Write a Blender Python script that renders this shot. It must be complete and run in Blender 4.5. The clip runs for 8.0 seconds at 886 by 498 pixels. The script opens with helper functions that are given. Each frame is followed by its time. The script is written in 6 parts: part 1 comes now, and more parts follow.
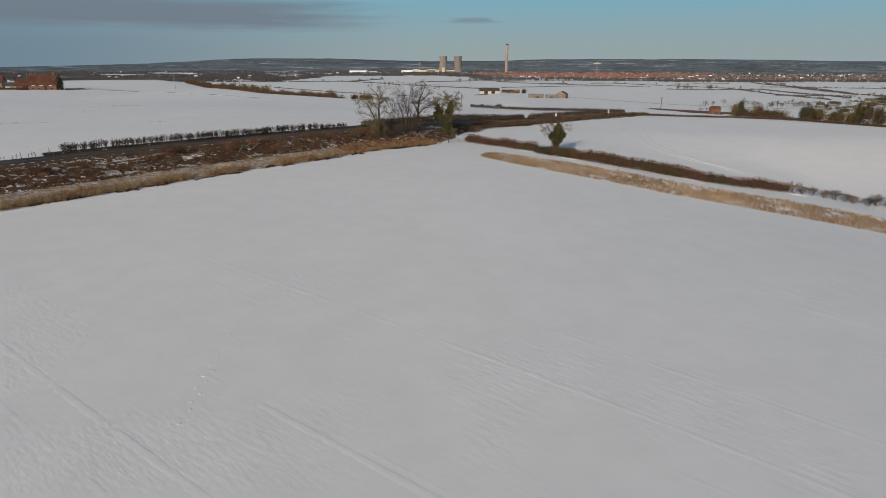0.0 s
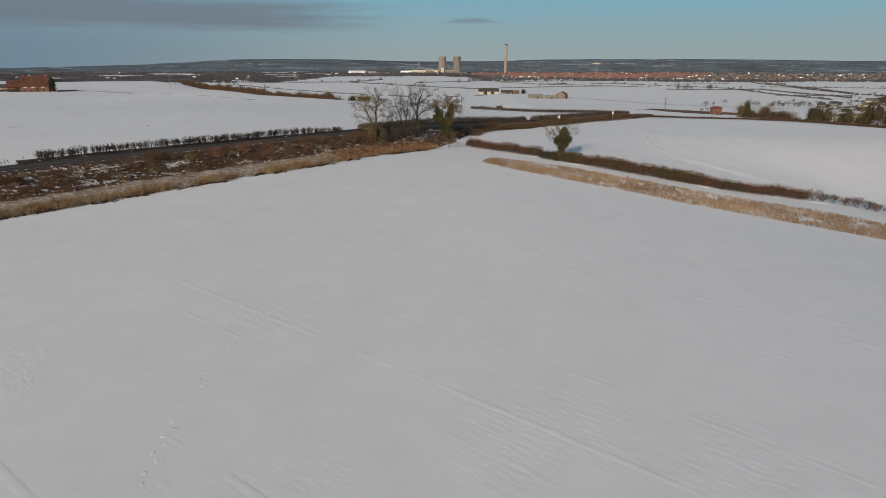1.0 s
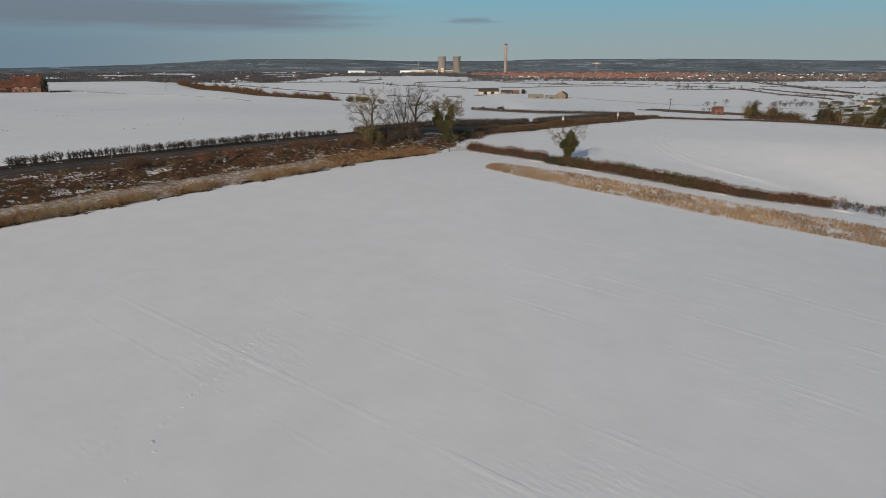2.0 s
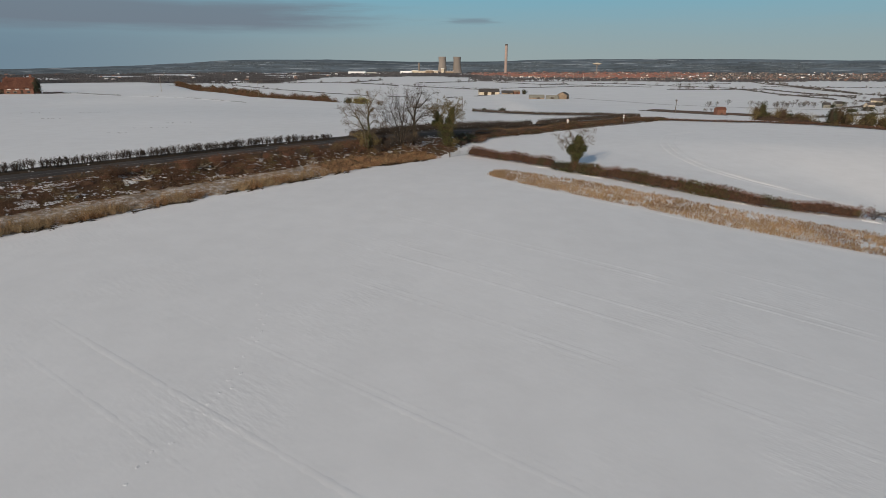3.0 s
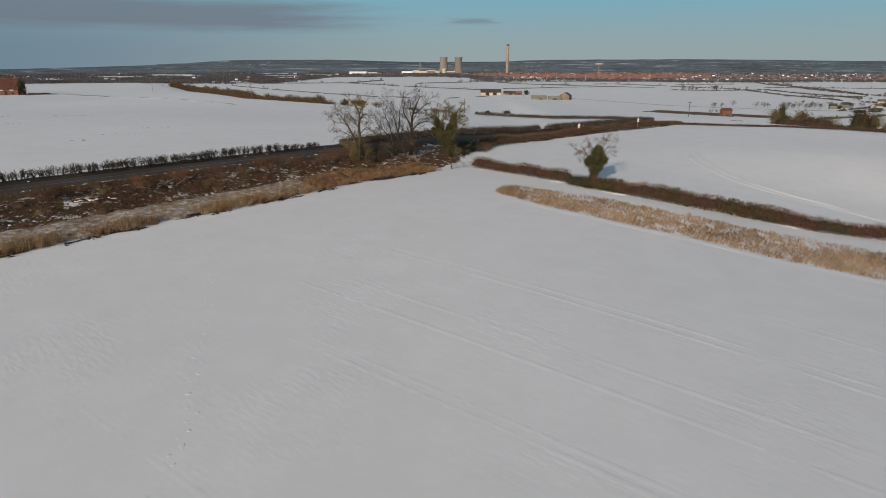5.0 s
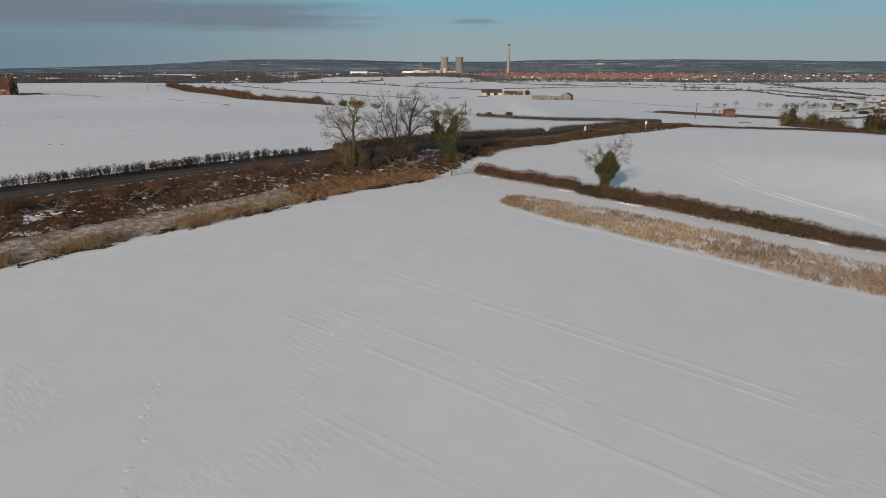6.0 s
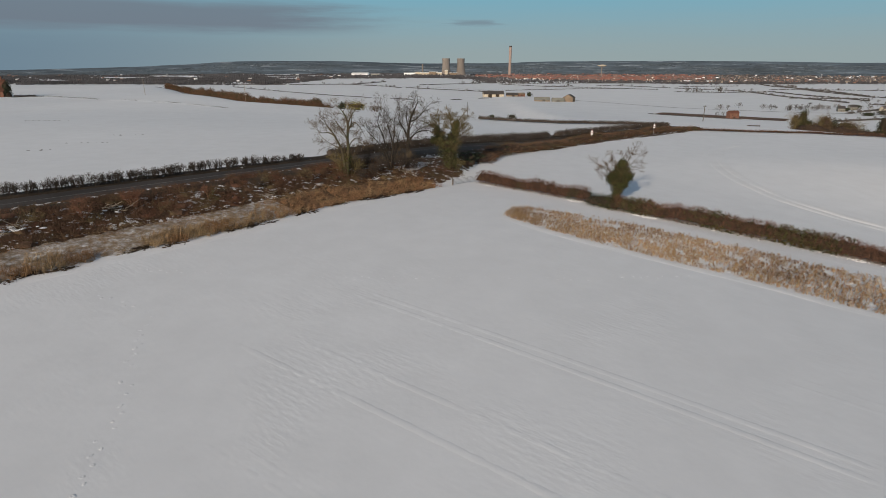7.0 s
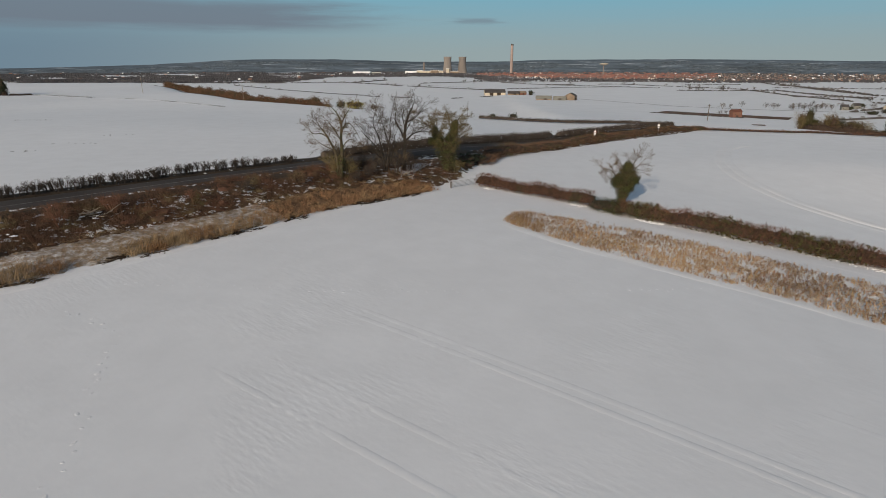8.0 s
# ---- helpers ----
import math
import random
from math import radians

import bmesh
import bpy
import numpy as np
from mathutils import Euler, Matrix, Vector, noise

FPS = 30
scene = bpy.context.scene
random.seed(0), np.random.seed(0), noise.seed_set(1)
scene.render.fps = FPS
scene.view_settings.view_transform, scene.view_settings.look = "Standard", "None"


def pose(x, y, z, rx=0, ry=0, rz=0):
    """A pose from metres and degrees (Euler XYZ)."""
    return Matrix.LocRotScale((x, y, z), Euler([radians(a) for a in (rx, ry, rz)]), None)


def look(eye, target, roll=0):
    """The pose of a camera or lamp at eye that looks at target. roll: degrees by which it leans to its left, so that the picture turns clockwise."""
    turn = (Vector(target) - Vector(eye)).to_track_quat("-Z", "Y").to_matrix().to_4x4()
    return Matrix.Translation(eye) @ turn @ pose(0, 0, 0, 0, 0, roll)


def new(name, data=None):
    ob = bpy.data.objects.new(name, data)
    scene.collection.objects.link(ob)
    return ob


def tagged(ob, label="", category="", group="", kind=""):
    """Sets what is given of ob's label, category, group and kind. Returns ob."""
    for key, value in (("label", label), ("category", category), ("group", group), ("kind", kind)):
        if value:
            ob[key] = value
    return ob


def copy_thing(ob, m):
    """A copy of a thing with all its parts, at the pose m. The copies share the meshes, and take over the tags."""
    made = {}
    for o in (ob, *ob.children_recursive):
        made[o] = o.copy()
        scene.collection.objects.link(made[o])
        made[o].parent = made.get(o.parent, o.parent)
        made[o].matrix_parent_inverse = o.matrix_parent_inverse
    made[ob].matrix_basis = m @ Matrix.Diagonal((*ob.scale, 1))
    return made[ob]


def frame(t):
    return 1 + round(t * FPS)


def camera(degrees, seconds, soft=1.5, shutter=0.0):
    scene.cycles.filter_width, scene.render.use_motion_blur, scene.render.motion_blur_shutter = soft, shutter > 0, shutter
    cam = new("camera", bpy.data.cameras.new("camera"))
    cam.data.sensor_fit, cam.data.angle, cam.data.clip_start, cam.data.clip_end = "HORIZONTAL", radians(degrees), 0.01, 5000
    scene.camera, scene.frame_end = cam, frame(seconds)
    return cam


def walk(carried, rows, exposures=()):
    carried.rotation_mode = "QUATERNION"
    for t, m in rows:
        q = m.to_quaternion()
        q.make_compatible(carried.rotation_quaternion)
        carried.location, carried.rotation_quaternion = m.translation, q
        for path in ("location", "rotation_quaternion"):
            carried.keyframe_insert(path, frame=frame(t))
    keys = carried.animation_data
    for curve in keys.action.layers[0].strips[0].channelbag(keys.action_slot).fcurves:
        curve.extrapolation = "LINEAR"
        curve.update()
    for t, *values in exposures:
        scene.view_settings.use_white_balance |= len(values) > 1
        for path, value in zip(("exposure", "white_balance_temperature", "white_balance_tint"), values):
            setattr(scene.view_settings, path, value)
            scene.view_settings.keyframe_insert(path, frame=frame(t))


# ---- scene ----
cam = camera(76.5, 8.0, 0.6)
PATH = [
    (0, (0.408, 2.298, 15.449), (0.393, 4.196, 14.82), 0.1),
    (0.5, (0.363, 4.947, 15.498), (0.348, 6.845, 14.869), 0.0),
    (1, (0.194, 7.617, 15.541), (0.181, 9.516, 14.913), 0.0),
    (1.5, (0.153, 10.39, 15.553), (0.141, 12.289, 14.924), -0.0),
    (3, (0.132, 18.846, 15.558), (0.118, 20.745, 14.931), -0.1),
    (3.5, (0.157, 21.771, 15.552), (0.143, 23.67, 14.925), -0.1),
    (4, (0.13, 24.667, 15.523), (0.114, 26.566, 14.896), -0.1),
    (4.5, (0.124, 27.584, 15.523), (0.107, 29.483, 14.897), -0.1),
    (6, (0.181, 36.354, 15.542), (0.161, 38.254, 14.915), -0.0),
    (6.5, (0.189, 39.197, 15.559), (0.168, 41.097, 14.934), -0.1),
    (7, (0.249, 41.697, 15.519), (0.224, 43.598, 14.897), -0.0),
    (7.5, (0.483, 43.579, 15.515), (0.455, 45.479, 14.89), 0.0),
    (8, (0.701, 44.82, 15.488), (0.671, 46.719, 14.861), 0.0),
]
walk(cam, [(t, look(e, g, r)) for t, e, g, r in PATH])

# ---- world, sun, exposure ----
SUN_FROM = Vector((-0.40, -0.917, 0)).normalized()
SUN_UP = radians(19)
world = bpy.data.worlds.new("winter_sky")
scene.world = world
world.use_nodes = True
wn, wl = world.node_tree.nodes, world.node_tree.links
wn.clear()
w_out = wn.new("ShaderNodeOutputWorld")
w_bg = wn.new("ShaderNodeBackground")
sky = wn.new("ShaderNodeTexSky")
sky.sky_type, sky.sun_disc = "NISHITA", False
sky.sun_elevation = SUN_UP
sky.sun_rotation = math.atan2(SUN_FROM.x, SUN_FROM.y)
sky.air_density, sky.dust_density, sky.ozone_density = 1.0, 0.6, 1.5
w_bg.inputs["Strength"].default_value = 0.1


def w_math(op, a, b=None):
    n = wn.new("ShaderNodeMath")
    n.operation = op
    for i, v in enumerate((a, b)):
        if v is None:
            continue
        if isinstance(v, (int, float)):
            n.inputs[i].default_value = v
        else:
            wl.new(v, n.inputs[i])
    return n.outputs[0]


def w_ramp(v, lo, hi):
    n = wn.new("ShaderNodeMapRange")
    n.interpolation_type = "SMOOTHSTEP"
    wl.new(v, n.inputs[0])
    n.inputs[1].default_value, n.inputs[2].default_value = lo, hi
    return n.outputs[0]


w_tc = wn.new("ShaderNodeTexCoord")
w_sep = wn.new("ShaderNodeSeparateXYZ")
wl.new(w_tc.outputs["Generated"], w_sep.inputs[0])
w_map = wn.new("ShaderNodeMapping")
w_map.inputs["Scale"].default_value = (2.2, 2.2, 30)
wl.new(w_tc.outputs["Generated"], w_map.inputs[0])
w_noise = wn.new("ShaderNodeTexNoise")
w_noise.inputs["Scale"].default_value = 3.2
w_noise.inputs["Detail"].default_value = 7
w_noise.inputs["Roughness"].default_value = 0.6
wl.new(w_map.outputs[0], w_noise.inputs["Vector"])
nz = w_math("SUBTRACT", w_noise.outputs[0], 0.5)
up, side = w_sep.outputs["Z"], w_sep.outputs["X"]
upn = w_math("ADD", up, w_math("MULTIPLY", nz, 0.018))
siden = w_math("ADD", side, w_math("MULTIPLY", nz, 0.28))
# long grey stratus bank, thin wisp beside it, faint veil low over the horizon
bank = w_math("MULTIPLY", w_ramp(upn, 0.044, 0.060), w_math("SUBTRACT", 1.0, w_ramp(w_math("ADD", upn, w_math("MULTIPLY", side, 0.02)), 0.072, 0.100)))
bank = w_math("MULTIPLY", bank, w_math("SUBTRACT", 1.0, w_ramp(siden, -0.30, -0.06)))
wisp = w_math("MULTIPLY", w_ramp(upn, 0.060, 0.066), w_math("SUBTRACT", 1.0, w_ramp(upn, 0.066, 0.073)))
wisp = w_math("MULTIPLY", wisp, w_math("MULTIPLY", w_ramp(siden, -0.03, 0.02), w_math("SUBTRACT", 1.0, w_ramp(siden, 0.06, 0.11))))
cloud = w_math("ADD", w_math("MULTIPLY", bank, 0.85), w_math("MULTIPLY", wisp, 0.55))
# thin high grey veil that thickens to the west
veil = w_math("MULTIPLY", w_math("SUBTRACT", 1.0, w_ramp(side, -0.75, 0.02)), w_math("SUBTRACT", 1.0, w_ramp(upn, 0.02, 0.13)))
w_veil = wn.new("ShaderNodeMixRGB")
w_veil.inputs[2].default_value = (1.22, 1.98, 2.75, 1)
wl.new(w_math("MULTIPLY", veil, 0.85), w_veil.inputs[0])
w_cl = wn.new("ShaderNodeMixRGB")
w_cl.inputs[2].default_value = (1.60, 1.92, 2.36, 1)
wl.new(cloud, w_cl.inputs[0])
w_tint = wn.new("ShaderNodeMixRGB")
w_tint.blend_type = "MULTIPLY"
w_tint.inputs[0].default_value = 1.0
w_tint.inputs[2].default_value = (1.20, 1.0, 0.82, 1)
wl.new(sky.outputs[0], w_tint.inputs[1])
# pale winter haze low down, all round, that clears to blue higher up
w_low = wn.new("ShaderNodeMixRGB")
w_low.inputs[1].default_value, w_low.inputs[2].default_value = (2.95, 3.65, 3.75, 1), (1.80, 4.0, 5.1, 1)
wl.new(w_ramp(upn, 0.005, 0.13), w_low.inputs[0])
w_haze = wn.new("ShaderNodeMixRGB")
wl.new(w_low.outputs[0], w_haze.inputs[1])
wl.new(w_ramp(up, 0.10, 0.45), w_haze.inputs[0])
wl.new(w_tint.outputs[0], w_haze.inputs[2])
wl.new(w_haze.outputs[0], w_veil.inputs[1])
wl.new(w_veil.outputs[0], w_cl.inputs[1])
wl.new(w_cl.outputs[0], w_bg.inputs[0])
wl.new(w_bg.outputs[0], w_out.inputs[0])

sun = new("sun", bpy.data.lights.new("sun", "SUN"))
sun.data.energy, sun.data.angle, sun.data.color = 3.12, radians(0.6), (1.0, 0.842, 0.658)
sun.matrix_world = look(SUN_FROM * 100 * math.cos(SUN_UP) + Vector((0, 0, 100 * math.sin(SUN_UP))), (0, 0, 0))


# ---- materials ----
def material(name, base, rough=0.9, spread=0.15, grain=4.0, coarse=0.3, bump=0.3, bump_scale=None, second=None, second_cut=(0.5, 0.6), second_scale=1.0, island=0.0, objrand=0.0, metal=0.0, stretch=(1, 1, 1), dist=0.05, gloss=0.25):
    m = bpy.data.materials.new(name)
    m.use_nodes = True
    n, l = m.node_tree.nodes, m.node_tree.links
    b = n["Principled BSDF"]
    b.inputs["Roughness"].default_value, b.inputs["Metallic"].default_value = rough, metal
    b.inputs["Specular IOR Level"].default_value = gloss
    tc = n.new("ShaderNodeTexCoord")
    geo = n.new("ShaderNodeNewGeometry")
    mp = n.new("ShaderNodeMapping")
    mp.inputs["Scale"].default_value = stretch
    l.new(geo.outputs["Position"], mp.inputs[0])

    def tex(scale, detail=5):
        t = n.new("ShaderNodeTexNoise")
        t.inputs["Scale"].default_value, t.inputs["Detail"].default_value = scale, detail
        t.inputs["Roughness"].default_value = 0.62
        l.new(mp.outputs[0], t.inputs["Vector"])
        return t.outputs[0]

    def rng(v, a, c, d, e, smooth=False):
        r = n.new("ShaderNodeMapRange")
        r.interpolation_type = "SMOOTHSTEP" if smooth else "LINEAR"
        l.new(v, r.inputs[0])
        for i, q in enumerate((a, c, d, e)):
            r.inputs[i + 1].default_value = q
        return r.outputs[0]

    def mul(a, c):
        q = n.new("ShaderNodeMath")
        q.operation = "MULTIPLY"
        l.new(a, q.inputs[0])
        if isinstance(c, float):
            q.inputs[1].default_value = c
        else:
            l.new(c, q.inputs[1])
        return q.outputs[0]

    fine, big = tex(grain), tex(coarse, 3)
    v = mul(rng(fine, 0.3, 0.7, 1 - spread, 1 + spread), rng(big, 0.3, 0.7, 1 - spread, 1 + spread))
    if island:
        v = mul(v, rng(geo.outputs["Random Per Island"], 0, 1, 1 - island, 1 + island))
    if objrand:
        oi = n.new("ShaderNodeObjectInfo")
        v = mul(v, rng(oi.outputs["Random"], 0, 1, 1 - objrand, 1 + objrand))
    hsv = n.new("ShaderNodeHueSaturation")
    hsv.inputs["Color"].default_value = (*base, 1)
    col = hsv.outputs[0]
    if second is not None:
        mx = n.new("ShaderNodeMixRGB")
        mx.inputs[1].default_value, mx.inputs[2].default_value = (*base, 1), (*second, 1)
        src = geo.outputs["Random Per Island"] if second_scale == 0 else tex(second_scale, 6)
        l.new(rng(src, second_cut[0], second_cut[1], 0, 1, True), mx.inputs[0])
        l.new(mx.outputs[0], hsv.inputs["Color"])
    l.new(v, hsv.inputs["Value"])
    l.new(col, b.inputs["Base Color"])
    if bump:
        bp = n.new("ShaderNodeBump")
        bp.inputs["Strength"].default_value, bp.inputs["Distance"].default_value = bump, dist
        l.new(tex(bump_scale or grain), bp.inputs["Height"])
        l.new(bp.outputs[0], b.inputs["Normal"])
    return m


SNOWC = (0.80, 0.81, 0.84)


def snow_field_material():
    """Wind-packed snow with faint drill rows running across the field."""
    m = material("field_snow", SNOWC, 0.75, 0.03, 0.35, 0.025, 0.0)
    n, l = m.node_tree.nodes, m.node_tree.links
    b = n["Principled BSDF"]
    geo = n.new("ShaderNodeNewGeometry")
    rot = n.new("ShaderNodeMapping")
    rot.inputs["Rotation"].default_value = (0, 0, radians(36))
    l.new(geo.outputs["Position"], rot.inputs[0])
    stretch = n.new("ShaderNodeMapping")
    stretch.inputs["Scale"].default_value = (0.10, 1.5, 1)
    l.new(rot.outputs[0], stretch.inputs[0])
    rows = n.new("ShaderNodeTexNoise")
    rows.inputs["Scale"].default_value, rows.inputs["Detail"].default_value = 1.2, 5
    l.new(stretch.outputs[0], rows.inputs["Vector"])
    lump = n.new("ShaderNodeTexNoise")
    lump.inputs["Scale"].default_value, lump.inputs["Detail"].default_value = 1.6, 6
    l.new(geo.outputs["Position"], lump.inputs["Vector"])
    mix = n.new("ShaderNodeMath")
    mix.operation = "MULTIPLY_ADD"
    mix.inputs[1].default_value = 0.45
    l.new(rows.outputs[0], mix.inputs[0])
    l.new(lump.outputs[0], mix.inputs[2])
    # short wind ripples, in patches
    short = n.new("ShaderNodeMapping")
    short.inputs["Scale"].default_value = (1.1, 3.4, 1)
    l.new(rot.outputs[0], short.inputs[0])
    ripple = n.new("ShaderNodeTexNoise")
    ripple.inputs["Scale"].default_value, ripple.inputs["Detail"].default_value = 1.0, 4
    l.new(short.outputs[0], ripple.inputs["Vector"])
    patch = n.new("ShaderNodeTexNoise")
    patch.inputs["Scale"].default_value, patch.inputs["Detail"].default_value = 0.12, 4
    l.new(rot.outputs[0], patch.inputs["Vector"])
    amount = n.new("ShaderNodeMapRange")
    amount.inputs["From Min"].default_value, amount.inputs["From Max"].default_value = 0.47, 0.62
    amount.inputs["To Max"].default_value = 1.9
    l.new(patch.outputs[0], amount.inputs["Value"])
    both = n.new("ShaderNodeMath")
    both.operation = "MULTIPLY_ADD"
    l.new(ripple.outputs[0], both.inputs[0])
    l.new(amount.outputs[0], both.inputs[1])
    l.new(mix.outputs[0], both.inputs[2])
    bp = n.new("ShaderNodeBump")
    bp.inputs["Strength"].default_value, bp.inputs["Distance"].default_value = 0.20, 0.05
    l.new(both.outputs[0], bp.inputs["Height"])
    l.new(bp.outputs[0], b.inputs["Normal"])
    return m


